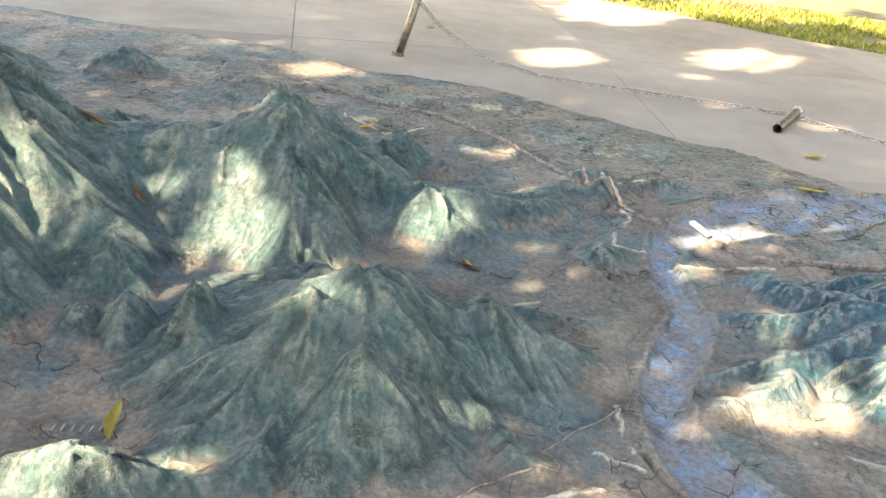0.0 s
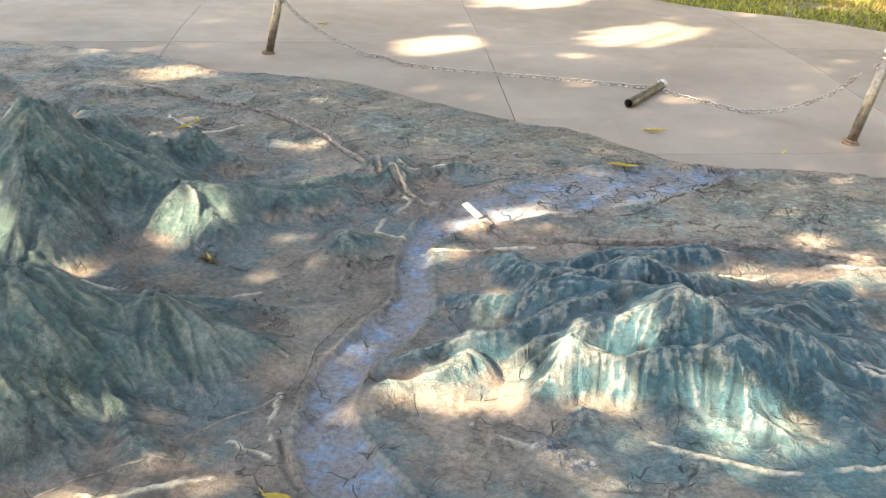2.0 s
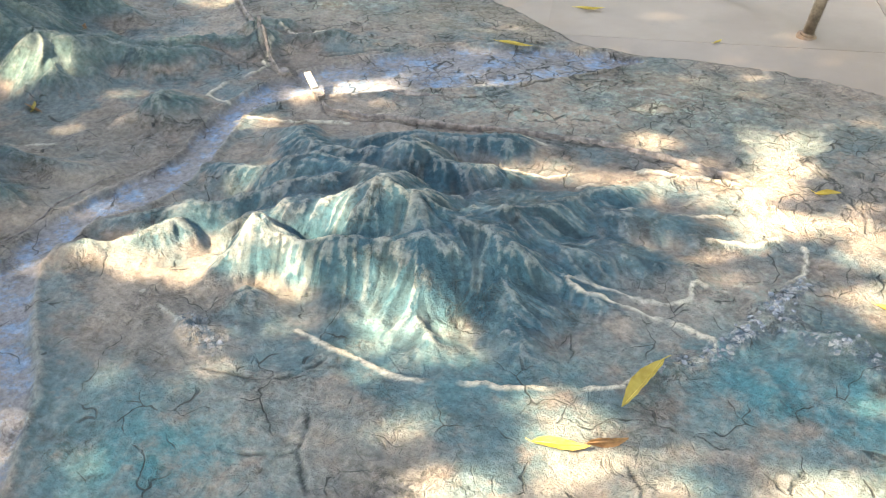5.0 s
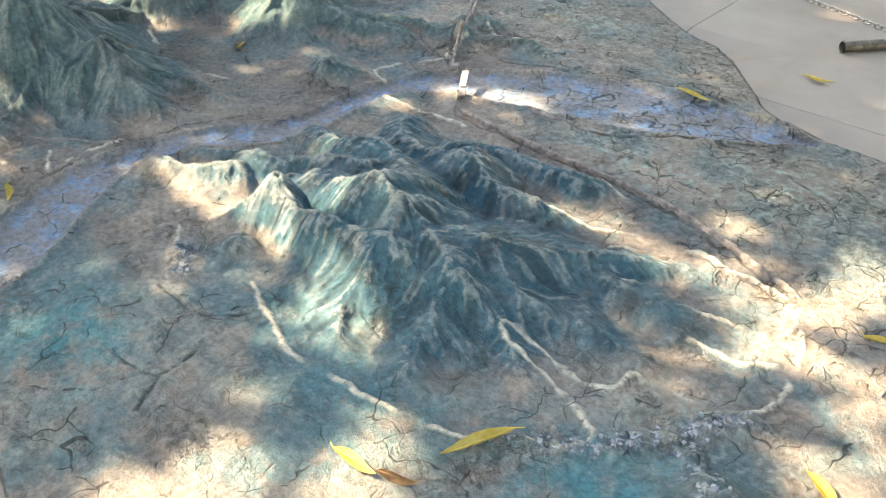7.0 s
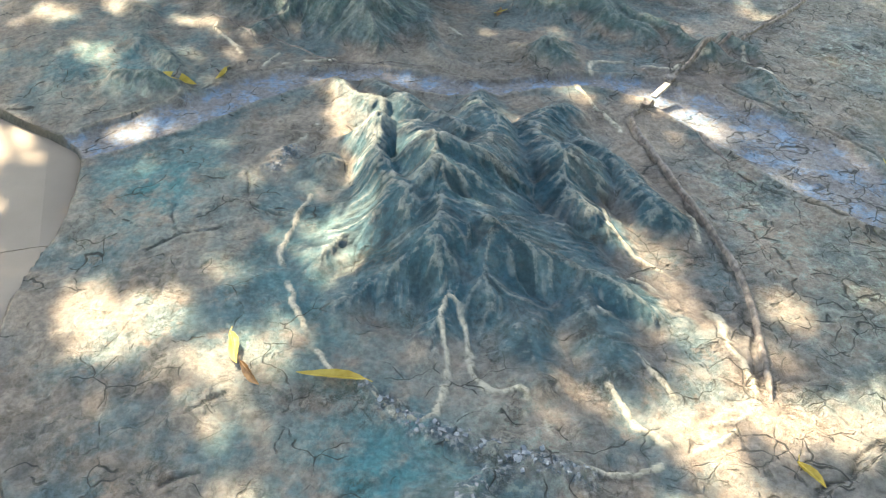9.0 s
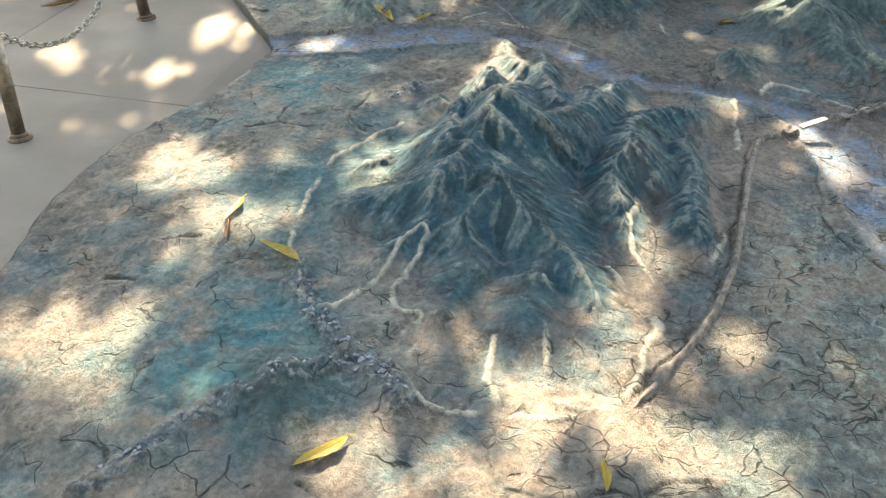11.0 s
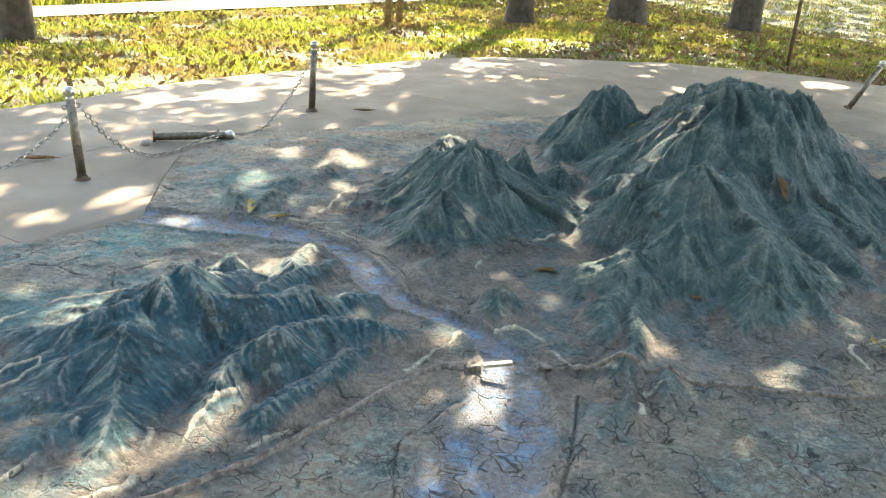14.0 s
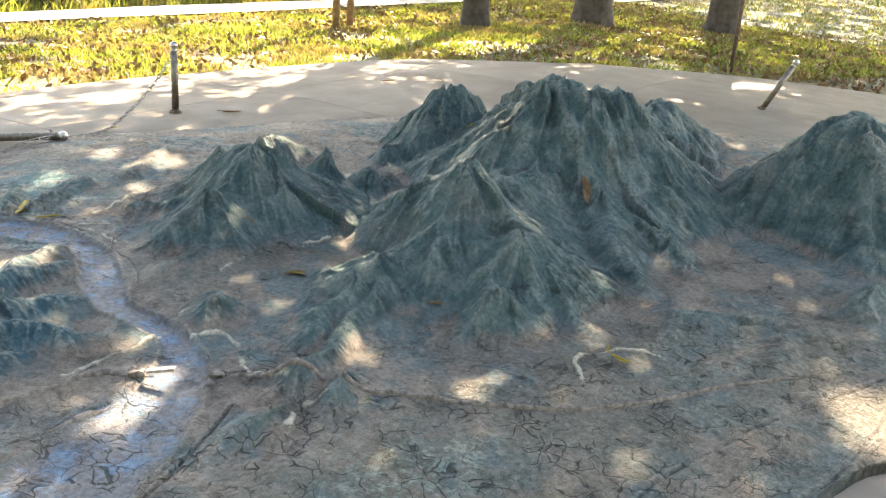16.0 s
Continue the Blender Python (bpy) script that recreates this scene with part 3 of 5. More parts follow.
    speck = g.noise(140, 5, 0.75)
    col = g.mix(g.step(speck, 0.64, 0.74, 0.0, 0.25), col, (0.45, 0.43, 0.39))
    col = g.times(col, g.mix(g.step(fine, 0.30, 0.70), (0.72, 0.72, 0.72), (1.24, 1.24, 1.24)))
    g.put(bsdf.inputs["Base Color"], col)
    g.put(bsdf.inputs["Roughness"], g.step(mid, 0.3, 0.7, 0.50, 0.75))
    bsdf.inputs["Specular IOR Level"].default_value = 0.22
    relief_bump = g.math("ADD", g.math("MULTIPLY", fine, 0.45), g.math("MULTIPLY", g.math("MULTIPLY", streak, g.attr("green")), 0.8))
    relief_bump = g.math("SUBTRACT", g.math("ADD", relief_bump, g.math("MULTIPLY", mid, 0.6)), g.math("ADD", g.math("MULTIPLY", crack, 0.8), g.math("MULTIPLY", crease, 0.7)))
    ledge = g.math("DIVIDE", g.math("FLOOR", g.math("MULTIPLY", g.noise(5.5, 6, 0.62, pos, 0.6), 14.0)), 14.0)
    relief_bump = g.math("ADD", relief_bump, g.math("MULTIPLY", g.math("MULTIPLY", ledge, g.math("SUBTRACT", 1.0, g.attr("green"))), 3.2))
    flake = g.math("DIVIDE", g.math("FLOOR", g.math("MULTIPLY", g.noise(15, 5, 0.6, g.scaled(pos, (1.0, 1.35, 1.0)), 0.9), 9.0)), 9.0)
    relief_bump = g.math("ADD", relief_bump, g.math("MULTIPLY", g.math("MULTIPLY", flake, g.math("SUBTRACT", 1.0, g.attr("green"))), 1.5))
    relief_bump = g.math("ADD", relief_bump, g.math("MULTIPLY", speck, 0.55))
    g.bump(bsdf, relief_bump, 1.0, 0.024)
    return m


def paving_material():
    m, tree, bsdf = material("worn_concrete", 0.75)
    g = Nodes(tree)
    w = g.coords(which="Object")
    col = g.mix(g.step(g.noise(0.9, 5, 0.6), 0.3, 0.7), (0.205, 0.166, 0.130), (0.27, 0.225, 0.182))
    col = g.mix(g.step(g.noise(4.5, 6, 0.7), 0.52, 0.75, 0.0, 0.6), col, (0.20, 0.17, 0.14))
    col = g.mix(g.step(g.noise(60, 4, 0.7), 0.62, 0.72, 0.0, 0.35), col, (0.22, 0.20, 0.18))
    col = g.times(col, g.mix(g.random(), (0.86, 0.86, 0.86), (1.06, 1.05, 1.04)))
    g.put(bsdf.inputs["Base Color"], col)
    g.put(bsdf.inputs["Roughness"], g.step(g.noise(5, 4), 0.3, 0.7, 0.65, 0.88))
    bsdf.inputs["Specular IOR Level"].default_value = 0.25
    g.bump(bsdf, g.math("ADD", g.noise(90, 4, 0.7), g.noise(14, 4)), 0.25, 0.004)
    return m


def plain_material(name, a, b, scale=20, rough=0.8, metal=0.0, bump=0.2, detail=5):
    m, tree, bsdf = material(name, rough, metal)
    g = Nodes(tree)
    n = g.noise(scale, detail, 0.6)
    col = g.mix(g.step(n, 0.3, 0.7), a, b)
    g.put(bsdf.inputs["Base Color"], g.times(col, g.mix(g.random(), (0.85, 0.85, 0.85), (1.1, 1.1, 1.1))))
    if bump:
        g.bump(bsdf, g.noise(scale * 2.5, 4), bump, 0.004)
    return m


def grass_material():
    m, tree, bsdf = material("grass_blades", 0.6)
    g = Nodes(tree)
    isl = g.n.new("ShaderNodeNewGeometry").outputs["Random Per Island"]
    ramp = g.mix(isl, (0.10, 0.125, 0.030), (0.34, 0.32, 0.085))
    col = g.mix(g.step(g.noise(1.1, 5, 0.7), 0.46, 0.62), ramp, (0.24, 0.17, 0.08))
    g.put(bsdf.inputs["Base Color"], col)
    tr = g.n.new("ShaderNodeBsdfTranslucent")
    g.put(tr.inputs["Color"], g.times(col, (1.3, 1.4, 0.8)))
    ms = g.n.new("ShaderNodeMixShader")
    ms.inputs[0].default_value = 0.45
    g.l.new(bsdf.outputs[0], ms.inputs[1]), g.l.new(tr.outputs[0], ms.inputs[2])
    g.l.new(ms.outputs[0], g.n["Material Output"].inputs["Surface"])
    return m


MAT_RELIEF, MAT_PAVE = relief_material(), paving_material()
MAT_CORD = plain_material("brown_clay_strip", (0.075, 0.063, 0.055), (0.27, 0.22, 0.185), 45, 0.75, 0, 0.7)
MAT_SOIL = plain_material("soil", (0.065, 0.07, 0.03), (0.16, 0.14, 0.07), 6)
MAT_GRASS = grass_material()
MAT_STEEL = plain_material("worn_steel", (0.17, 0.14, 0.11), (0.34, 0.29, 0.24), 30, 0.52, 0.9, 0.1)
MAT_CHROME = plain_material("bright_steel", (0.42, 0.40, 0.37), (0.55, 0.52, 0.49), 20, 0.28, 1.0, 0.0)
MAT_DULL = plain_material("tarnished_steel", (0.085, 0.07, 0.055), (0.20, 0.17, 0.14), 30, 0.5, 0.75, 0.2)
MAT_RUST = plain_material("rusty_steel", (0.10, 0.065, 0.045), (0.22, 0.15, 0.10), 40, 0.7, 0.4, 0.4)
MAT_CHAIN = plain_material("dull_chain_steel", (0.20, 0.175, 0.15), (0.46, 0.42, 0.38), 60, 0.45, 0.8, 0.1)
MAT_BARK = plain_material("bark", (0.055, 0.04, 0.03), (0.12, 0.095, 0.075), 9, 0.9, 0, 0.9)
MAT_CANOPY = plain_material("canopy_leaf", (0.035, 0.065, 0.015), (0.075, 0.12, 0.03), 2, 0.5, 0, 0)
MAT_YELLOW = plain_material("yellow_leaf", (0.44, 0.31, 0.04), (0.60, 0.46, 0.10), 35, 0.5, 0, 0.3)
MAT_BROWN = plain_material("brown_leaf", (0.15, 0.075, 0.03), (0.34, 0.19, 0.08), 40, 0.6, 0, 0.3)
MAT_WOOD = plain_material("weathered_plank", (0.24, 0.215, 0.19), (0.42, 0.385, 0.345), 40, 0.7, 0, 0.4)
MAT_CHIP = plain_material("grey_crust_chip", (0.10, 0.125, 0.14), (0.28, 0.285, 0.285), 60, 0.85, 0, 0.3)
MAT_ROAD = plain_material("pale_road", (0.42, 0.37, 0.31), (0.55, 0.49, 0.42), 1.5, 0.85)
MAT_FENCE = plain_material("bamboo_fence", (0.16, 0.12, 0.06), (0.30, 0.24, 0.13), 6, 0.8, 0, 0.3)
MAT_STAKE = plain_material("timber_stake", (0.20, 0.13, 0.07), (0.32, 0.22, 0.13), 14, 0.8, 0, 0.4)

# ---- builders ----


def mesh_object(name, bm, mat, smooth_shade=True, parent=None, label=""):
    me = bpy.data.meshes.new(name)
    bm.to_mesh(me)
    bm.free()
    if smooth_shade:
        me.polygons.foreach_set("use_smooth", [True] * len(me.polygons))
    me.materials.append(mat)
    ob = new(name, me)
    if parent:
        ob.parent = parent
    if label:
        ob["label"] = label
    return ob


def part(name, bm, mat, parent, label="", smooth_shade=True):
    return mesh_object(name, bm, mat, smooth_shade, parent, label)


def tube(bm, a, b, r0, r1=None, seg=14, caps=True):
    a, b = Vector(a), Vector(b)
    r1 = r0 if r1 is None else r1
    q = (b - a).to_track_quat("Z", "Y").to_matrix().to_4x4()
    bmesh.ops.create_cone(bm, cap_ends=caps, segments=seg, radius1=r0, radius2=r1, depth=(b - a).length, matrix=Matrix.Translation((a + b) / 2) @ q)


def ball(bm, at, r, seg=16, squash=1.0):
    bmesh.ops.create_uvsphere(bm, u_segments=seg, v_segments=seg // 2 + 2, radius=r, matrix=Matrix.Translation(at) @ Matrix.Diagonal((1, 1, squash, 1)))


def ring(bm, m, radius, wire, stretch=1.0, seg=12, tubes=6):
    """A torus in the plane xy of m, drawn out along x."""
    rows = []
    for i in range(seg):
        a = 2 * math.pi * i / seg
        c, s = math.cos(a), math.sin(a)
        row = []
        for j in range(tubes):
            b = 2 * math.pi * j / tubes
            r = radius + wire * math.cos(b)
            shift = (stretch - 1) * radius * (1 if c > 0 else -1) if abs(c) > 1e-6 else 0
            row.append(bm.verts.new(m @ Vector((r * c + shift, r * s, wire * math.sin(b)))))
        rows.append(row)
    for i in range(seg):
        for j in range(tubes):
            bm.faces.new((rows[i][j], rows[(i + 1) % seg][j], rows[(i + 1) % seg][(j + 1) % tubes], rows[i][(j + 1) % tubes]))


def empty(name):
    return new(name)


# ---- ground, paving, far road ----
def ground_z(x, y):
    return paving_z(x, y) - 0.03 + 0.05 * (fbm(x * 0.5, y * 0.5, 71) - 0.5)


def grid_mesh(name, xs, ys, zf, mat):
    gx, gy = np.meshgrid(xs, ys, indexing="ij")
    z = zf(gx.ravel(), gy.ravel())
    co = np.stack([gx.ravel(), gy.ravel(), z], 1)
    n, k = len(xs), len(ys)
    i = (np.arange(n - 1)[:, None] * k + np.arange(k - 1)[None, :]).ravel()
    faces = np.stack([i, i + k, i + k + 1, i + 1], 1)
    return numpy_mesh(name, co, faces, mat)


def numpy_mesh(name, co, faces, mat, attrs=(), smooth_shade=True):
    me = bpy.data.meshes.new(name)
    size = faces.shape[1]
    me.vertices.add(len(co))
    me.vertices.foreach_set("co", co.astype(np.float32).ravel())
    me.loops.add(faces.size)
    me.loops.foreach_set("vertex_index", faces.astype(np.int32).ravel())
    me.polygons.add(len(faces))
    me.polygons.foreach_set("loop_start", np.arange(0, faces.size, size, dtype=np.int32))
    me.polygons.foreach_set("use_smooth", np.full(len(faces), smooth_shade))
    me.update(calc_edges=True)
    for key, values in attrs:
        if values.ndim == 2:
            me.attributes.new(key, "FLOAT_VECTOR", "POINT").data.foreach_set("vector", values.astype(np.float32).ravel())
        else:
            me.attributes.new(key, "FLOAT", "POINT").data.foreach_set("value", values.astype(np.float32))
    me.materials.append(mat)
    return new(name, me)


span = np.concatenate([np.linspace(-400, -30, 12), np.arange(-25, 25, 0.5), np.linspace(30, 400, 12)])

PAVED = spline([(0.83, -1.20), (0.29, -1.25), (-0.42, -1.46), (-1.27, -1.56), (-2.76, -1.50), (-3.8, -1.35), (-4.5, -0.9), (-5.3, -0.1), (-7.3, 1.0), (-8.6, 3.2), (-8.0, 6.2),
                (-4.5, 8.8), (-1.0, 9.2), (1.44, 8.25), (2.25, 7.75), (2.92, 7.5), (3.6, 6.95), (5.2, 5.6), (6.0, 3.2), (5.4, 0.8), (3.8, -0.7), (2.2, -1.15)], 6, True)


def earth_z(x, y):
    xc, yc = np.clip(x, -14, 14), np.clip(y, -14, 14)
    d = along(np.vstack([PAVED, PAVED[:1]]), x, y)[0]
    return ground_z(xc, yc) - np.where(inside(PAVED, x, y), 0.12 * smooth(0.0, 0.3, d), 0.0)


ground = grid_mesh("ground", span, span, earth_z, MAT_SOIL)
tagged(ground, "bare soil ground under the grass", "ground", kind="structure")

road = grid_mesh("road", np.linspace(-40, 30, 120), np.linspace(-7.9, -6.6, 5), lambda x, y: ground_z(np.clip(x, -14, 14), y) + 0.03, MAT_ROAD)
tagged(road, "pale concrete park path behind the grass", "path", kind="structure")


def clipped(poly, lo, hi):
    """The polygon cut to a box."""
    for axis, bound, sign in ((0, lo[0], 1), (0, hi[0], -1), (1, lo[1], 1), (1, hi[1], -1)):
        out = []
        for a, b in zip(poly, poly[1:] + poly[:1]):
            ina, inb = sign * (a[axis] - bound) >= 0, sign * (b[axis] - bound) >= 0
            if ina:
                out.append(a)
            if ina != inb:
                u = (bound - a[axis]) / (b[axis] - a[axis])
                out.append((a[0] + u * (b[0] - a[0]), a[1] + u * (b[1] - a[1])))
        poly = out
        if not poly:
            break
    return poly


pavement = empty("pavement")
tagged(pavement, "worn grey-brown concrete paving in large slabs", "pavement", kind="structure")
OUT_LOOP = np.vstack([OUTLINE, OUTLINE[:1]])


def pave_vertex(x, y):
    xa, ya = np.array([x]), np.array([y])
    sunk = 0.06 * smooth(0.05, 0.4, along(OUT_LOOP, xa, ya)[0])[0] if inside(OUTLINE, xa, ya)[0] else 0.0
    return float(paving_z(xa, ya)[0]) - sunk


SLAB = 1.9
TURN = radians(12)
ct, st = math.cos(TURN), math.sin(TURN)
paved_turned = [(ct * x + st * y, -st * x + ct * y) for x, y in PAVED]
for i in range(-6, 6):
    for j in range(-4, 7):
        bm = bmesh.new()
        seen = {}
        for a in range(4):
            for b in range(4):
                step, gap = SLAB / 4, 0.0018
                lo = [i * SLAB + a * step + (gap if a == 0 else 0), j * SLAB + b * step + (gap if b == 0 else 0)]
                hi = [i * SLAB + (a + 1) * step - (gap if a == 3 else 0), j * SLAB + (b + 1) * step - (gap if b == 3 else 0)]
                face = []
                for u, v in clipped(paved_turned, lo, hi):
                    key = (round(u, 4), round(v, 4))
                    if key not in seen:
                        x, y = ct * u - st * v, st * u + ct * v
                        seen[key] = bm.verts.new((x, y, pave_vertex(x, y)))
                    if seen[key] not in face:
                        face.append(seen[key])
                if len(face) > 2:
                    try:
                        bm.faces.new(face)
                    except ValueError:
                        pass
        if not bm.faces:
            bm.free()
            continue
        edge = bmesh.ops.extrude_face_region(bm, geom=list(bm.faces))
        bmesh.ops.translate(bm, verts=[v for v in edge["geom"] if isinstance(v, bmesh.types.BMVert)], vec=(0, 0, -0.08))
        bmesh.ops.recalc_face_normals(bm, faces=bm.faces)
        part("slab", bm, MAT_PAVE, pavement, smooth_shade=False)

# ---- the relief model ----
xs = np.concatenate([np.arange(-4.6, -2.2, 0.015), np.arange(-2.2, -1.0, 0.009), np.arange(-1.0, 3.62, 0.0058)])
ys = np.concatenate([np.arange(0.3, 1.2, 0.012), np.arange(1.2, 4.2, 0.0058), np.arange(4.2, 5.5, 0.008)])
gx, gy = np.meshgrid(xs, ys, indexing="ij")
X, Y = gx.ravel(), gy.ravel()
edge_d = along(OUT_LOOP, X, Y)[0]
within = inside(OUTLINE, X, Y)
signed = np.where(within, edge_d, -edge_d)
index = np.full(X.size, -1)
kept = np.nonzero(signed > -0.035)[0]
index[kept] = np.arange(kept.size)
X, Y, signed = X[kept], Y[kept], signed[kept]
def blurred(field, cells):
    """Box mean of the gridded field over a square of cells."""
    for axis in (0, 1):
        pad = [(cells, cells) if a == axis else (0, 0) for a in (0, 1)]
        c = np.cumsum(np.pad(field, pad, mode="edge"), axis=axis)
        c = np.insert(c, 0, 0, axis=axis)
        n = field.shape[axis]
        field = (np.take(c, np.arange(2 * cells + 1, n + 2 * cells + 1), axis) - np.take(c, np.arange(n), axis)) / (2 * cells + 1)
    return field


F = relief(X, Y)
n_y = len(ys)


def board_of(values):
    """Values at the kept points laid out on the whole grid."""
    out = np.zeros(index.size)
    out[kept] = values
    return out.reshape(len(xs), n_y)


def sample(board, x, y):
    """The gridded field at any place, between its points."""
    u, v = np.interp(x, xs, np.arange(len(xs))), np.interp(y, ys, np.arange(n_y))
    i, j = np.minimum(u.astype(int), len(xs) - 2), np.minimum(v.astype(int), n_y - 2)
    u, v = u - i, v - j
    return (board[i, j] * (1 - u) + board[i + 1, j] * u) * (1 - v) + (board[i, j + 1] * (1 - u) + board[i + 1, j + 1] * u) * v


# furrows that run down the flanks: noise drawn out along the fall of the slope
hills = blurred(board_of(F["hill"]), 4)
fall_x, fall_y = np.gradient(hills, xs, axis=0), np.gradient(hills, ys, axis=1)
slope = np.hypot(fall_x, fall_y)
fall_x, fall_y = fall_x / (slope + 0.04), fall_y / (slope + 0.04)
steep = sample(slope, X, Y)
on_hill = np.nonzero(F["hill"] > 0.003)[0]


def drawn_out(freq, step, count, seed):
    total = np.zeros(on_hill.size)
    for way in (1, -1):
        px, py = X[on_hill].copy(), Y[on_hill].copy()
        for k in range(count):
            total += vnoise(px * freq, py * freq, seed) * (1 - 0.6 * k / count)
            fx, fy = sample(fall_x, px, py), sample(fall_y, px, py)
            px += way * step * fx
            py += way * step * fy
    total = (total - total.mean()) / total.std()
    out = np.zeros(X.size)
    out[on_hill] = total
    return out


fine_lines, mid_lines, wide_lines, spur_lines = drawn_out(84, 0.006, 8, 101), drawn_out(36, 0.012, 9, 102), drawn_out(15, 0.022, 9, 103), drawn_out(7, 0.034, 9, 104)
flank = smooth(0.08, 0.40, steep) * smooth(0.005, 0.03, F["hill"])
furrowed = np.maximum(np.maximum(F["blue"], 0.85 * smooth(2.5, 2.3, Y) * smooth(-1.1, -0.6, X)), 0.6)
patchy = 0.30 + 0.95 * smooth(0.34, 0.60, fbm(X * 6, Y * 6, 35, 3))
ridged = 1 - np.abs(np.tanh(mid_lines * 0.8)) * 2
stout = 1 - F["blue"]
ribs = 1 - 2.2 * np.abs(np.tanh(wide_lines * 0.75))
carve = flank * ((0.0012 * np.tanh(fine_lines) + 0.0046 * ridged * patchy) * furrowed
                 + (0.0035 + 0.026 * F["hill"]) * np.tanh(wide_lines) + stout * (0.003 + 0.060 * F["hill"]) * ribs * patchy
                 + (0.002 + (0.045 + 0.05 * stout) * F["hill"]) * np.tanh(spur_lines * 0.9))
F["z"] = F["z"] + carve
east = smooth(1.5, 1.8, X)
F["green"] = smooth(0.012 - 0.008 * east, 0.050 - 0.022 * east, F["green"] + furrowed * (0.006 * np.tanh(mid_lines) + 0.006 * np.tanh(wide_lines)))
rim = smooth(0.0, 0.5, signed)
F["z"] = F["z"] + (1 - rim) * (paving_z(X, Y) + 0.02 - swell(X, Y))
height = board_of(F["z"])


def surface(x, y):
    return sample(height, np.asarray(x, float), np.asarray(y, float))


def relief_z(x, y):
    return float(surface([x], [y])[0])


Z = np.where(signed < 0, F["z"] - 0.30 * smooth(0.0, 0.02, -signed) - 0.004, F["z"])
# Mask of raised parts, for wear and for the painted crest brightness.
worn = np.clip((height - blurred(height, 2)) / 0.0018, -1, 1) * 0.5 + np.clip((height - blurred(height, 7)) / 0.009, -1, 1) * 0.5
worn = np.clip(worn.ravel()[kept], 0, 1)
i0 = (np.arange(len(xs) - 1)[:, None] * n_y + np.arange(n_y - 1)[None, :]).ravel()
quads = index[np.stack([i0, i0 + n_y, i0 + n_y + 1, i0 + 1], 1)]
quads = quads[(quads >= 0).all(1)]


def blob(cx, cy, rx, ry):
    return np.exp(-(((X - cx) / rx) ** 2 + ((Y - cy) / ry) ** 2))


teal = np.clip(blob(1.42, 1.62, 0.28, 0.2) + blob(2.7, 2.3, 0.35, 0.25) + 0.6 * blob(1.9, 2.1, 0.5, 0.25) + 0.7 * blob(0.5, 1.3, 0.4, 0.3), 0, 1)
lichen = np.clip(0.9 * blob(0.72, 1.48, 0.13, 0.15) + 0.8 * blob(0.54, 1.53, 0.14, 0.08) + blob(2.15, 3.65, 0.4, 0.25) + blob(1.6, 3.42, 0.3, 0.12) + blob(0.6, 4.2, 0.35, 0.2) + 0.8 * blob(2.6, 2.6, 0.25, 0.15) + 0.4 * blob(-0.7, 4.4, 0.6, 0.25), 0, 1)
moss = np.clip(blob(2.2, 3.7, 0.6, 0.3) + blob(1.0, 4.2, 0.7, 0.28) + blob(-0.2, 4.4, 1.2, 0.5) + 0.7 * blob(0.3, 2.65, 0.5, 0.25) + 0.6 * blob(-1.6, 4.6, 1.2, 0.6), 0, 1)
cracked = np.clip(blob(1.2, 3.9, 1.3, 0.6) + blob(2.5, 3.4, 0.8, 0.5) + 0.35 * blob(2.3, 1.8, 0.9, 0.4) + blob(-0.3, 4.5, 1.2, 0.5), 0, 1)
attributes = [("green", F["green"]), ("blue", F["blue"]), ("river", F["river"]), ("road", F["road"]), ("cord", F["cord"]), ("crust", F["crust"]), ("thin", np.maximum(F["thin"], np.exp(-((signed + 0.004) / 0.007) ** 2))), ("teal", teal), ("lichen", lichen), ("worn", worn), ("moss", moss),
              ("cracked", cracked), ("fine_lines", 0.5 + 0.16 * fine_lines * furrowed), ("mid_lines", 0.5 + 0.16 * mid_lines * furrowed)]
V = np.stack([X, Y, Z], 1)
face_n = np.cross(V[quads[:, 2]] - V[quads[:, 0]], V[quads[:, 3]] - V[quads[:, 1]])
normals = np.zeros_like(V)
for c in range(4):
    for axis in range(3):
        normals[:, axis] += np.bincount(quads[:, c], face_n[:, axis], len(V))
normals /= np.linalg.norm(normals, axis=1)[:, None] + 1e-12
model = empty("relief_model")
tagged(model, "painted clay relief model with teal mountains and blue river", "relief model")
# regions of the model: each mountain group, the river bed and the plain
cx, cy = X[quads].mean(1), Y[quads].mean(1)
high, wet = F["green"][quads].mean(1) > 0.5, F["river"][quads].mean(1) > 0.5
groups = [("blue_massif", high & (cx > 0.64) & (cx < 2.6) & (cy > 1.9) & (cy < 3.35), "blue-teal painted massif with pale ridges"),
          ("green_mountain", high & (cx > -1.02) & (cx < 0.64) & (cy < 2.36), "grey-green painted mountain with sharp ribs"),
          ("great_mountain", high & (cx > -3.3) & (cx < 0.75) & (cy >= 1.4) & (cy < 4.0), "dark green painted mountain, the highest"),
          ("river_bed", wet & ~high, "blue and lilac painted river bed"), ("plain", np.ones(len(quads), bool), "cracked clay-coloured plain")]
free = np.ones(len(quads), bool)
for name, pick, label in groups:
    pick = pick & free
    free &= ~pick
    q = quads[pick]
    used, local = np.unique(q, return_inverse=True)
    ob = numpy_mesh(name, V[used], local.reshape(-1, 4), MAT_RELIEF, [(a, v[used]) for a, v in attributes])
    ob.data.normals_split_custom_set_from_vertices(normals[used])
    ob.parent = model
    ob["label"] = label


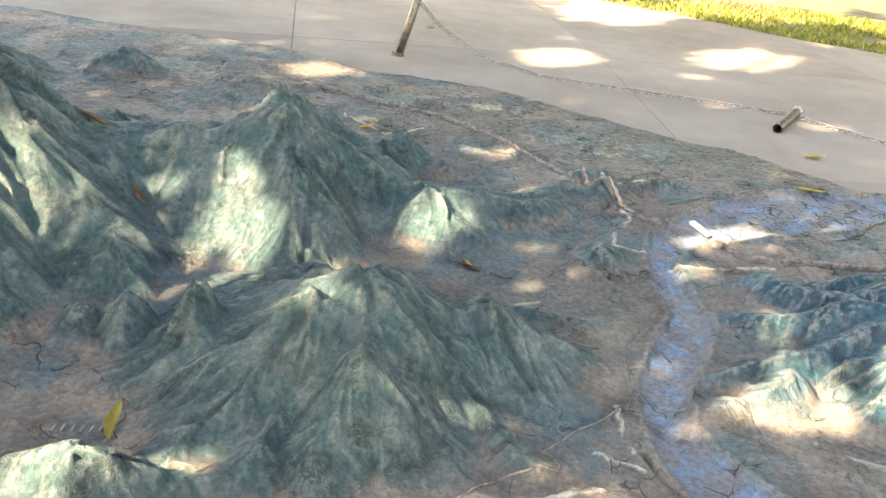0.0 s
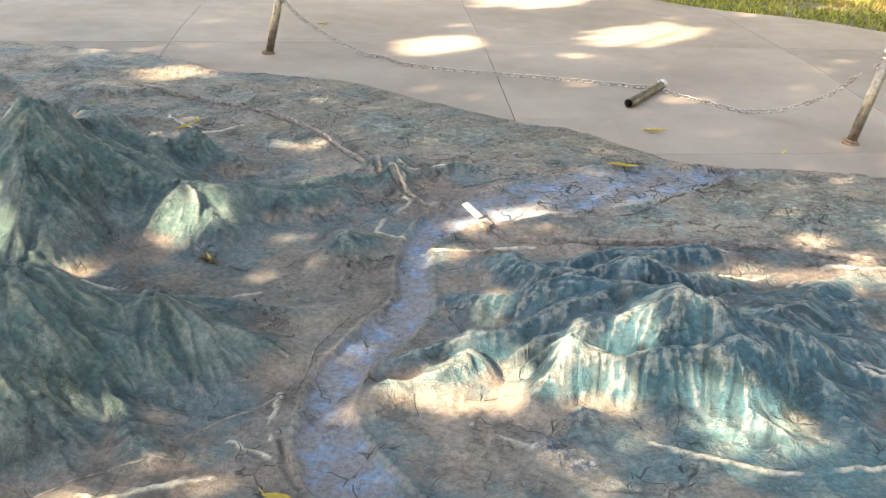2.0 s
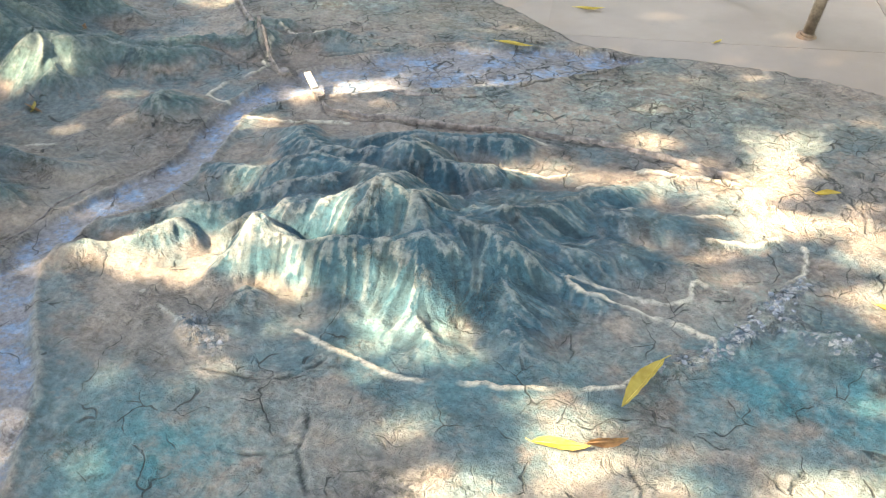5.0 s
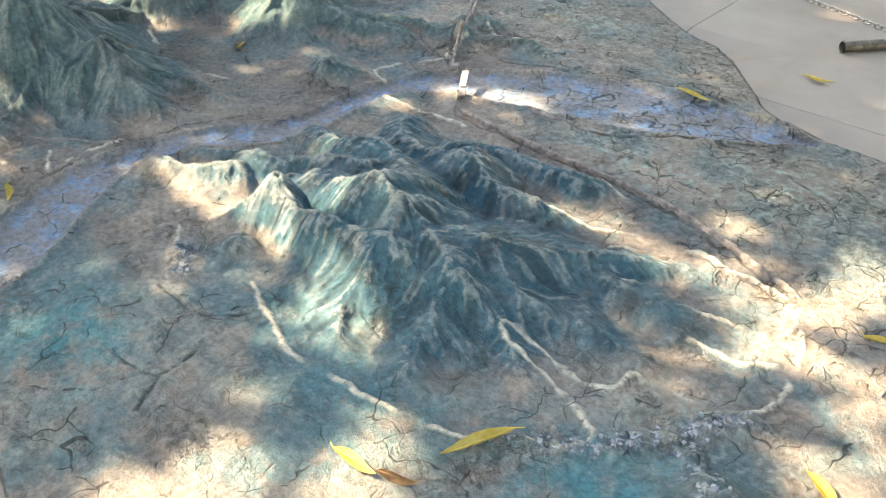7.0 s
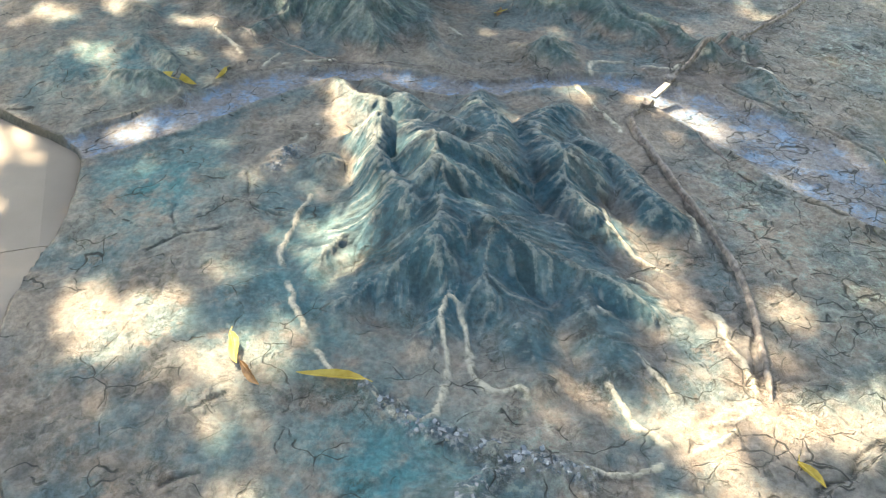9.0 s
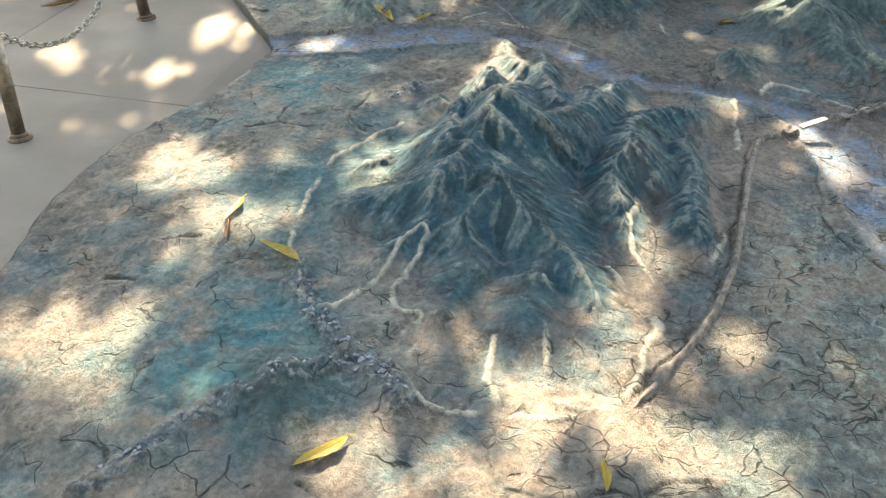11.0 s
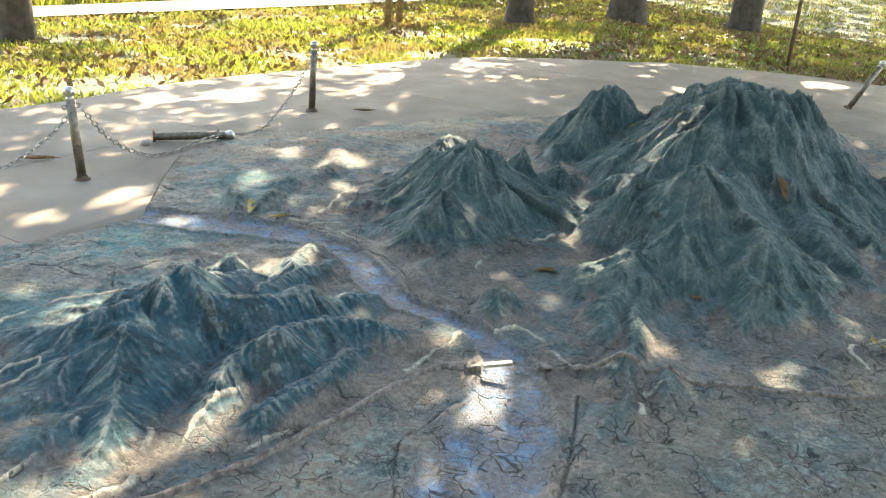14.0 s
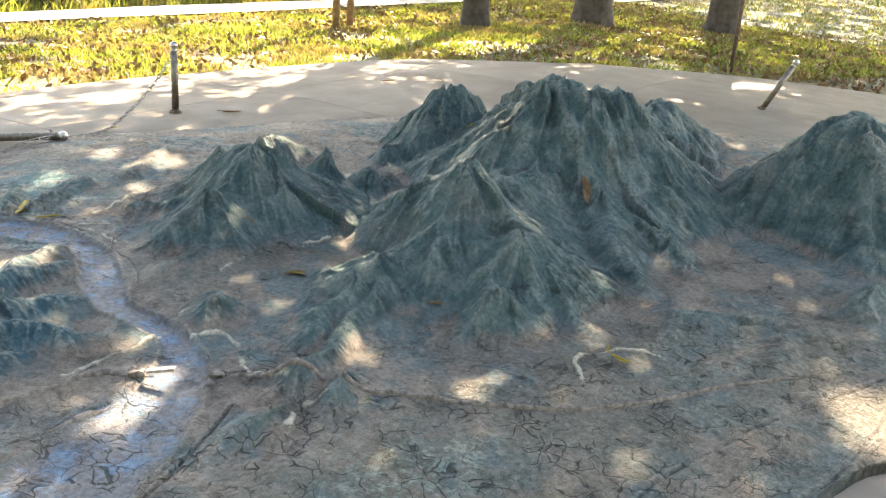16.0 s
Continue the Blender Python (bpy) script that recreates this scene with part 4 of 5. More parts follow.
def ribbon(name, path, width, height, seed, label):
    """A lumpy raised strip that follows the surface of the model."""
    p = np.array(path)
    t = np.gradient(p, axis=0)
    t /= np.linalg.norm(t, axis=1)[:, None] + 1e-9
    nrm = np.stack([-t[:, 1], t[:, 0]], 1)
    rows = []
    for k, a in enumerate(np.linspace(-1, 1, 7)):
        ends = np.minimum(1, np.minimum(np.arange(len(p)), np.arange(len(p))[::-1]) / 8 + 0.05)
        wob = ends + 0.7 * ends * (fbm(np.arange(len(p)) * 0.35, np.full(len(p), seed + (a > 0) * 5.0), 3) - 0.5)
        q = p + nrm * (a * width * wob)[:, None]
        z = surface(q[:, 0], q[:, 1])
        lump = 0.7 + 0.7 * fbm(np.arange(len(p)) * 0.6, np.full(len(p), seed + k * 0.3), 5)
        rows.append(np.column_stack([q, z - 0.004 + height * lump * ends * math.sqrt(max(0, 1 - a * a))]))
    co = np.stack(rows, 1).reshape(-1, 3)
    i1 = (np.arange(len(p) - 1)[:, None] * 7 + np.arange(6)[None, :]).ravel()
    ob = numpy_mesh(name, co, np.stack([i1, i1 + 7, i1 + 8, i1 + 1], 1), MAT_CORD)
    ob.parent = model
    ob["label"] = label
    return ob


STRING = spline([(0.01, 1.60), (0.11, 1.66), (0.21, 1.76), (0.345, 1.83), (0.355, 1.876), (0.314, 1.895), (0.388, 1.995), (0.55, 2.18), (0.56, 2.39), (0.60, 2.53), (0.71, 2.70)], 12)
ribbon("string_road", STRING, 0.0045, 0.0075, 7.0, "thin pale beaded road line")
ribbon("raised_road", spline(CORD, 4), 0.0105, 0.016, 1.0, "brown raised clay road strip")
ribbon("raised_road", spline(CORD_WEST, 4), 0.0085, 0.015, 4.0, "brown raised clay road strip")

ribbon("clay_scar", spline([(1.03, 3.375), (1.16, 3.40), (1.28, 3.42), (1.46, 3.46)], 6), 0.011, 0.011, 9.0, "low broken clay bank beside the river bed")

# loose grey chips along the broken crusts
r = np.random.default_rng(31)
chips = []
for path, count in zip(CRUST[:4], (80, 30, 14, 10)):
    at = path[r.integers(0, len(path), count)] + r.normal(0, 0.016, (count, 2))
    for px, py in at:
        size, thick, turn = r.uniform(0.004, 0.012), r.uniform(0.002, 0.005), r.uniform(0, 2 * np.pi)
        corner = turn + np.array([0, 1.4, 3.0, 4.6]) + r.uniform(-0.3, 0.3, 4)
        reach = size * r.uniform(0.6, 1.2, 4)
        ex, ey = px + reach * np.cos(corner), py + 0.8 * reach * np.sin(corner)
        z = relief_z(px, py)
        lean = r.uniform(-0.35, 0.35, 2)
        top = z + thick + lean[0] * (ex - px) + lean[1] * (ey - py)
        chips.append(np.stack([np.concatenate([ex, px + 0.85 * (ex - px)]), np.concatenate([ey, py + 0.85 * (ey - py)]), np.concatenate([np.full(4, z - 0.006), top])], 1))
box_faces = np.array([[0, 1, 5, 4], [1, 2, 6, 5], [2, 3, 7, 6], [3, 0, 4, 7], [4, 5, 6, 7]])
faces = (np.arange(len(chips))[:, None, None] * 8 + box_faces[None]).reshape(-1, 4)
chip_heap = numpy_mesh("crust_rubble", np.concatenate(chips), faces, MAT_CHIP, smooth_shade=False)
chip_heap.parent = model
chip_heap["kind"], chip_heap["label"] = "stuff", "loose grey chips of broken crust"

for x0, y0, count, turn in ((-0.85, 1.724, 6, 0.18), (-0.13, 2.612, 3, 2.9)):
    bm = bmesh.new()
    for k in range(count):
        x, y = x0 + 0.022 * k * math.cos(turn), y0 + 0.022 * k * math.sin(turn)
        bmesh.ops.create_cube(bm, size=1, matrix=Matrix.Translation((x, y, relief_z(x, y) + 0.002)) @ Euler((0, 0, turn + 1.4)).to_matrix().to_4x4() @ Matrix.Diagonal((0.022, 0.005, 0.004, 1)))
    part("lettering", bm, MAT_WOOD, model, "row of pale painted letter marks")

# ---- barrier posts and chains ----
POST_H = 0.475


def build_post():
    post = empty("barrier_post")
    bm = bmesh.new()
    tube(bm, (0, 0, 0), (0, 0, 0.415), 0.0235, seg=20)
    bmesh.ops.bevel(bm, geom=[e for e in bm.edges if abs(e.verts[0].co.z - e.verts[1].co.z) < 1e-4], offset=0.003, segments=2, affect="EDGES")
    part("tube", bm, MAT_STEEL, post)
    bm = bmesh.new()
    tube(bm, (0, 0, 0.412), (0, 0, 0.424), 0.0245, 0.014, 18)
    part("collar", bm, MAT_CHROME, post)
    bm = bmesh.new()
    ball(bm, (0, 0, 0.447), 0.028, 18)
    part("ball_finial", bm, MAT_CHROME, post, "bright steel ball")
    bm = bmesh.new()
    tube(bm, (0, 0, -0.01), (0, 0, 0.008), 0.042, 0.040, 20)
    tube(bm, (0, 0, 0.008), (0, 0, 0.020), 0.031, 0.026, 20)
    part("base_flange", bm, MAT_RUST, post, "rusty round base plate")
    for side in (1, -1):
        bm = bmesh.new()
        ring(bm, Matrix.Translation((side * 0.034, 0, 0.375)) @ Euler((math.pi / 2, 0, 0)).to_matrix().to_4x4(), 0.011, 0.003)
        part("chain_eye", bm, MAT_CHAIN, post)
    return tagged(post, "dull steel barrier post with a ball top", "post", group="barrier posts")


def base_z(x, y):
    return float(paving_z(np.array([x]), np.array([y]))[0])


first_post = build_post()
first_post.matrix_basis = pose(2.10, 0.985, base_z(2.10, 0.985), 4, -6, 20)


def post_at(x, y, rx=0.0, ry=0.0, rz=0.0, z=None):
    return copy_thing(first_post, pose(x, y, base_z(x, y) if z is None else z, rx, ry, rz))


post_d = post_at(1.06, 0.63, 3.7, 4, 0)
post_f = post_at(-0.91, -0.045, 0, 0, 30)
post_g = post_at(2.54, 4.55, 4, 9, 10)
post_a = post_at(-0.53, 5.45, 0, 14, 0)
post_n = post_at(-5.14, 1.90, 0, 0, 0)
post_n.matrix_basis = pose(-5.14, 1.90, base_z(-5.14, 1.9)) @ Matrix.Rotation(radians(27), 4, Vector((-0.67, -0.74, 0)))
tagged(post_n, "dull steel barrier post leaning far over")
tagged(post_a, "dull steel barrier post leaning beside the model")


def lying_post(x0, y0, x1, y1, mat, label, top=None):
    """A broken-off post on the paving, foot end first."""
    a, b = Vector((x0, y0, base_z(x0, y0) + 0.026)), Vector((x1, y1, base_z(x1, y1) + 0.026 if top is None else top))
    q = (b - a).to_track_quat("Z", "Y").to_matrix().to_4x4()
    post = empty("fallen_post")
    bm = bmesh.new()
    tube(bm, (0, 0, 0), (0, 0, 0.40), 0.0235, seg=20, caps=False)
    tube(bm, (0, 0, 0.001), (0, 0, 0.40), 0.0205, seg=20, caps=False)
    part("tube", bm, mat, post)
    bm = bmesh.new()
    ball(bm, (0, 0, 0.425), 0.028, 18)
    part("ball_finial", bm, MAT_CHROME, post, "bright steel ball")
    bm = bmesh.new()
    tube(bm, (0, 0, 0.395), (0, 0, 0.405), 0.0245, 0.016, 18)
    part("collar", bm, MAT_CHROME, post)
    for side in (1, -1):
        bm = bmesh.new()
        ring(bm, Matrix.Translation((0, side * 0.033, 0.36)), 0.011, 0.003)
        part("chain_eye", bm, MAT_CHAIN, post)
    post.matrix_basis = Matrix.Translation(a) @ q
    return tagged(post, label, "post", group="barrier posts")


lying_post(1.525, 4.85, 1.71, 5.22, MAT_DULL, "broken steel barrier post lying on the paving")
fallen = lying_post(0.385, 0.154, -0.012, 0.42, MAT_STEEL, "snapped steel barrier post lying beside the model edge", -0.024)
bm = bmesh.new()
tube(bm, (0, 0, -0.012), (0, 0, 0.0), 0.042, 0.042, 18)
part("base_flange", bm, MAT_RUST, fallen, "rusty round base plate")

bm = bmesh.new()
ball(bm, (0, 0, 0), 0.03, 10, 0.7)
for v in bm.verts:
    v.co *= 1 + 0.25 * (noise.noise(v.co * 30))
stone = tagged(mesh_object("stone", bm, MAT_WOOD), "small grey stone lying beside a fallen post", "stone")
stone.matrix_basis = pose(0.47, 0.20, base_z(0.47, 0.20) + 0.012)

link_bm = bmesh.new()
ring(link_bm, Matrix.Identity(4), 0.0105, 0.0033, 1.8, 12, 5)
link_mesh = bpy.data.meshes.new("link")
link_bm.to_mesh(link_mesh)
link_bm.free()
link_mesh.polygons.foreach_set("use_smooth", [True] * len(link_mesh.polygons))
link_mesh.materials.append(MAT_CHAIN)


def chain(points, label, pitch=0.031):
    """A chain of links along a curve."""
    root = empty("chain")
    path = spline(points, 24)
    path[:, 2] = np.maximum(path[:, 2], paving_z(path[:, 0], path[:, 1]) + 0.008)
    steps = np.concatenate([[0], np.cumsum(np.linalg.norm(np.diff(path, axis=0), axis=1))])
    count = max(2, int(steps[-1] / pitch))
    for k in range(count):
        s = (k + 0.5) * steps[-1] / count
        p, q = (np.array([np.interp(s + o, steps, path[:, c]) for c in range(3)]) for o in (-0.008, 0.008))
        ob = new("link", link_mesh)
        ob.parent = root
        turn = Vector(q - p).to_track_quat("X", "Z").to_matrix().to_4x4()
        ob.matrix_basis = Matrix.Translation((p + q) / 2) @ turn @ Matrix.Rotation(math.pi / 2 * (k % 2) + 0.5, 4, "X")
    return tagged(root, label, "chain", group="barrier chains")


def hang(a, b, sag):
    a, b = np.array(a, float), np.array(b, float)
    return [tuple(a + (b - a) * u - np.array([0, 0, sag * 4 * u * (1 - u)])) for u in np.linspace(0, 1, 9)]


chain(hang((2.07, 0.96, 0.29), (1.07, 0.60, 0.29), 0.20), "dull steel chain hanging between two barrier posts")
chain(hang((2.14, 0.99, 0.29), (3.2, 1.25, 0.30), 0.16), "dull steel chain hanging from a barrier post")
chain([(1.01, 0.57, 0.27), (0.86, 0.52, 0.10), (0.68, 0.47, -0.02), (0.48, 0.44, -0.075), (0.25, 0.41, -0.03), (0.02, 0.36, -0.03)], "dull steel chain drooping to a fallen post")
chain([(-0.03, 0.33, -0.05), (-0.25, 0.27, -0.07), (-0.45, 0.18, 0.0), (-0.66, 0.09, 0.12), (-0.86, -0.02, 0.27)], "dull steel chain rising to a barrier post")
chain([(-0.44, 5.44, 0.26), (-0.30, 5.47, 0.12), (-0.08, 5.52, -0.02), (0.12, 5.50, -0.085), (0.33, 5.36, -0.085), (0.80, 5.30, -0.08), (1.30, 5.26, -0.08), (1.66, 5.20, -0.05)], "dull steel chain trailing over the paving")
chain([(1.72, 5.16, -0.05), (1.86, 5.06, -0.07), (2.05, 4.93, -0.06), (2.25, 4.80, 0.0), (2.42, 4.66, 0.13), (2.52, 4.57, 0.27)], "dull steel chain rising from a broken post")
chain(hang((2.62, 4.56, 0.28), (3.7, 4.3, 0.3), 0.16), "dull steel chain hanging from a barrier post")

# ---- broken plank bridge on the model ----
def block(name, at, size, turn, mat, parent, label, lean=0.0, seed=0):
    """A worn rectangular piece with its corners knocked off."""
    bm = bmesh.new()
    bmesh.ops.create_cube(bm, size=1, matrix=Matrix.Diagonal((*size, 1)))
    bmesh.ops.subdivide_edges(bm, edges=list(bm.edges), cuts=2, use_grid_fill=True)
    for v in bm.verts:
        v.co += 0.12 * min(size) * noise.noise_vector(v.co * 90 + Vector((seed, 0, 0)))
    bmesh.ops.bevel(bm, geom=[e for e in bm.edges if e.is_manifold and e.calc_face_angle(0) > 0.9], offset=min(size) * 0.12, segments=1, affect="EDGES")
    bmesh.ops.transform(bm, matrix=Matrix.Translation(at) @ Euler((0, lean, turn)).to_matrix().to_4x4(), verts=bm.verts)
    return part(name, bm, mat, parent, label, False)


bridge = empty("broken_bridge")
block("plank", (0.905, 3.328, 0.024), (0.096, 0.024, 0.010), radians(134), MAT_WOOD, bridge, "pale weathered plank", -0.20)
block("abutment", (0.962, 3.268, -0.010), (0.050, 0.034, 0.046), radians(150), MAT_CORD, bridge, "dark clay bridge end", 0, 3)
block("abutment", (0.752, 3.405, -0.014), (0.055, 0.034, 0.040), radians(140), MAT_CORD, bridge, "dark clay bridge end", 0, 5)
tagged(bridge, "broken model bridge with one pale plank over the river bed", "bridge")

# ---- fallen leaves ----


def leaf(x0, y0, x1, y1, mat, label, tilt=0.0, curl=0.25, on_model=True):
    """A dry leaf between its two ends, stalk first."""
    length = math.hypot(x1 - x0, y1 - y0)
    bm = bmesh.new()
    n = 11
    rows = []
    for i in range(n):
        u = i / (n - 1)
        w = length * 0.115 * math.sin(math.pi * min(1, u * 0.97 + 0.02)) ** 0.75 * (1.12 - 0.4 * u)
        z = curl * length * (u - 0.45) ** 2
        wave = 0.04 * length * math.sin(u * 5 + x0 * 9)
        jag = 1 + 0.13 * (i % 2)
        rows.append([bm.verts.new(((u - 0.5) * length, wave + w * jag * k, z + abs(k) * w * 0.6)) for k in (-1, -0.5, 0, 0.5, 1)])
    for p, q in zip(rows, rows[1:]):
        for k in range(4):
            bm.faces.new((p[k], p[k + 1], q[k + 1], q[k]))
    bmesh.ops.solidify(bm, geom=list(bm.faces), thickness=0.0012)
    ob = mesh_object("fallen_leaf", bm, mat)
    bm = bmesh.new()
    tube(bm, (-0.48 * length, 0, 0.058 * length), (-0.62 * length, 0.01, 0.05 * length), 0.0012, 0.0010, 6)
    part("stalk", bm, mat, ob)
    bm = bmesh.new()
    tube(bm, (-0.45 * length, 0.04 * length * math.sin(x0 * 9), 0.003 + curl * length * 0.16), (0.40 * length, 0.03 * length * math.sin(4.5 + x0 * 9), 0.003 + curl * length * 0.12), 0.0011, 0.0006, 6)
    part("midrib", bm, mat, ob)
    z0, z1 = (relief_z(x0, y0), relief_z(x1, y1)) if on_model else (base_z(x0, y0), base_z(x1, y1))
    rise = -math.degrees(math.atan2(z1 - z0, length))
    ob.matrix_basis = pose((x0 + x1) / 2, (y0 + y1) / 2, (z0 + z1) / 2 + 0.006, tilt, rise, math.degrees(math.atan2(y1 - y0, x1 - x0)))
    return tagged(ob, label, "leaf", group="fallen leaves")


YL, BL = "long yellow fallen leaf lying on the painted model", "curled brown dry leaf lying on the painted model"
for x0, y0, x1, y1, mat, label, tilt in (
        (2.371, 2.268, 2.309, 2.105, MAT_YELLOW, YL, 10), (2.157, 1.932, 2.275, 1.966, MAT_YELLOW, YL, 15), (2.268, 1.968, 2.345, 2.022, MAT_BROWN, BL, 40),
        (0.595, 1.749, 0.70, 1.722, MAT_YELLOW, YL, 8), (0.652, 1.51, 0.75, 1.664, MAT_YELLOW, YL, 12), (1.41, 3.935, 1.54, 3.98, MAT_YELLOW, YL, 0),
        (2.649, 3.188, 2.722, 3.222, MAT_YELLOW, YL, 25), (2.83, 2.685, 2.96, 2.64, MAT_YELLOW, YL, 0), (-0.51, 4.02, -0.455, 4.07, MAT_YELLOW, YL, 30),
        (0.113, 2.83, 0.02, 2.85, MAT_BROWN, BL, 20), (-1.06, 2.785, -1.00, 2.735, MAT_BROWN, BL, 30), (-0.71, 1.70, -0.735, 1.83, MAT_YELLOW, YL, 20),
        (-1.65, 2.03, -1.71, 2.045, MAT_YELLOW, YL, 30), (-1.39, 3.10, -1.31, 3.24, MAT_BROWN, BL, 20), (-0.15, 3.416, -0.195, 3.472, MAT_BROWN, BL, 10),
        (-0.45, 4.08, -0.47, 4.16, MAT_YELLOW, YL, 15), (0.035, 2.40, 0.0, 2.445, MAT_BROWN, BL, 10), (0.08, 2.83, 0.04, 2.88, MAT_YELLOW, YL, 0)):
    leaf(x0, y0, x1, y1, mat, label, tilt)
for x0, y0, x1, y1, mat in ((1.58, 4.50, 1.70, 4.535, MAT_YELLOW), (1.02, 0.26, 1.19, 0.155, MAT_BROWN), (-1.15, 0.125, -1.28, 0.21, MAT_BROWN), (-0.448, 6.25, -0.38, 6.33, MAT_YELLOW),
                            (-0.30, 0.20, -0.40, 0.22, MAT_YELLOW), (-2.9, -0.3, -2.98, -0.22, MAT_BROWN), (-3.4, -0.1, -3.3, -0.03, MAT_BROWN), (2.2, 4.33, 2.22, 4.38, MAT_YELLOW)):
    leaf(x0, y0, x1, y1, mat, "dry fallen leaf lying on the concrete paving", 0, 0.25, False)

# ---- trees: four trunks in view, crowns unseen overhead, more trees added for shade ----


def light_gap(x, y):
    """How open the crowns are above the sun ray that meets the ground at x, y."""
    g = np.zeros_like(x)
    for gx0, gy0, half_l, half_w, turn in GAPS:
        c, n = math.cos(turn), math.sin(turn)
        u, v = (x - gx0) * c + (y - gy0) * n, (y - gy0) * c - (x - gx0) * n
        g = np.maximum(g, np.exp(-(((u / half_l) ** 2 + (v / half_w) ** 2) ** 1.5)))
    return g


# openings in the crowns: x, y on the ground, half length, half width, turn
# Unseen crowns are opened wherever a sun spot should fall.
GAPS = []
GAPS += [(0.68, 7.86, 0.63, 0.38, 1.2), (1.55, 6.5, 0.44, 0.24, 0.9), (-6.44, 1, 0.45, 0.18, 0), (0.33, 5.84, 0.28, 0.18, 0.9), (-0.89, -0.92, 0.24, 0.18, 1.1), (-2.09, -0.23, 0.22, 0.18, 0.6), (-0.44, -1.09, 0.2, 0.15, 1.2), (-4.16, 0.83, 0.25, 0.12, 0.4), (-2.49, -0.9, 0.19, 0.15, 0.7), (-0.89, 4.83, 0.17, 0.15, 0.8), (0.96, 0.98, 0.18, 0.11, 0.7), (1.05, 3.41, 0.15, 0.06, 0.4), (-0.16, 1.27, 0.13, 0.12, 0.3), (1.44, 0.55, 0.18, 0.09, 0.8)]
GAPS += [(0.11, 3.95, 0.09, 0.05, 0.7), (-0.54, 3.92, 0.07, 0.04, 0.5), (0.31, 3.55, 0.06, 0.04, 0.9), (-2.09, 3.75, 0.16, 0.08, 1.6), (0.17, 3.58, 0.06, 0.04, 0.4), (-0.41, 3.78, 0.07, 0.05, 0.7), (-1.06, 4.28, 0.06, 0.04, 0.5), (-0.34, 2.71, 0.1, 0.06, 1.2), (0.07, 0.94, 0.11, 0.12, 1.6), (0.83, 3.02, 0.09, 0.06, 1), (1.39, 1.01, 0.12, 0.09, 0.8), (0.44, 1.21, 0.11, 0.09, 1.1), (1.89, 3.06, 0.11, 0.08, 0.3), (0.59, 2.98, 0.05, 0.04, 1.1), (1.31, 1.99, 0.06, 0.05, 0.3), (1.76, 2.96, 0.09, 0.08, 2.5), (0.94, 3.32, 0.09, 0.08, 0.6), (-0.05, 4.48, 0.05, 0.04, 3.1), (1.06, 2.28, 0.2, 0.11, 0.5), (1.41, 2.32, 0.14, 0.12, 1)]
GAPS += [(1.3, 2.27, 0.08, 0.05, 0.5), (1.16, 2.69, 0.08, 0.05, 0.4), (1.64, 2.5, 0.12, 0.06, 0.5), (1.78, 2.24, 0.17, 0.12, 0.5), (1.86, 2.57, 0.06, 0.04, 0.4), (1.02, 1.47, 0.07, 0.06, 1.2), (-0.98, 2.85, 0.14, 0.08, 1.3), (-0.94, 2.62, 0.17, 0.10, 1), (-0.76, 2.93, 0.13, 0.08, 1.4), (-0.56, 2.97, 0.13, 0.09, 1), (-0.5, 2.73, 0.18, 0.11, 0.6), (-0.58, 2.52, 0.2, 0.07, 0.7), (-0.08, 3.06, 0.17, 0.12, 0.6), (-0.62, 2.84, 0.16, 0.1, 0.8), (0, 2.23, 0.11, 0.06, 0.3), (0.12, 3.15, 0.07, 0.05, 1.6), (-0.6, 1.54, 0.13, 0.09, 0.3)]
GAPS += [(-0.45, 1.66, 0.09, 0.06, 0.5), (0.22, 2, 0.07, 0.06, 0.4), (0.15, 1.56, 0.12, 0.07, 1), (2.12, 1.74, 0.3, 0.14, 1), (1.93, 1.5, 0.14, 0.09, 0.9), (2.87, 1.93, 0.24, 0.13, 1.2), (2.7, 2.02, 0.08, 0.06, 0.5), (2.22, 2.03, 0.09, 0.06, 1.5), (2.5, 2.96, 0.14, 0.09, 1.8), (2.78, 3, 0.14, 0.1, 2.2), (2.33, 3.12, 0.12, 0.07, 2), (2.52, 3.28, 0.15, 0.1, 1.6), (2.54, 3.45, 0.12, 0.09, 1.2), (2.87, 2.72, 0.12, 0.09, 1), (2.46, 3.45, 0.09, 0.06, 0.8), (2.12, 3.33, 0.1, 0.07, 0.5), (2.15, 3.07, 0.09, 0.06, 2.9), (2.93, 2.8, 0.1, 0.07, 2)]
TREES = [(-0.72, -4.5, 0.15, 6.0), (-6.95, -3.4, 0.165, 6.5), (-9.05, -3.15, 0.24, 7.5), (-11.6, -2.6, 0.22, 7.0)]
leaf_count = 345000
rng = np.random.default_rng(5)
lx, ly = rng.uniform(-25, 6.0, leaf_count), rng.uniform(-9.0, 10.4, leaf_count)
dens = (smooth(0.30, 0.52, fbm(lx * 1.3, ly * 1.3, 81)) * 0.12 + 0.88) * (1 - smooth(7.6, 8.4, ly) * smooth(0.40, 0.52, fbm(lx * 1.8, ly * 1.8, 82)))
keep_leaf = (rng.random(leaf_count) < dens) & (light_gap(lx, ly) < rng.uniform(0.03, 0.26, leaf_count))
lawn = smooth(-1.0, -1.9, ly) * smooth(-0.10, 0.12, fbm(lx * 0.8, ly * 0.8, 85) - 0.66 + 0.41 * smooth(-8.5, -4.5, lx))
keep_leaf &= rng.random(leaf_count) > lawn * smooth(-13.0, -10.0, lx)
south = smooth(0.5, -0.4, ly) * smooth(1.0, 0.4, lx) * smooth(0.40, 0.52, fbm(lx * 3.2, ly * 3.2, 83))
keep_leaf &= rng.random(leaf_count) > south * 0.8
border = np.minimum(np.minimum(lx + 25, 6.0 - lx), np.minimum(ly + 9.0, 10.4 - ly))
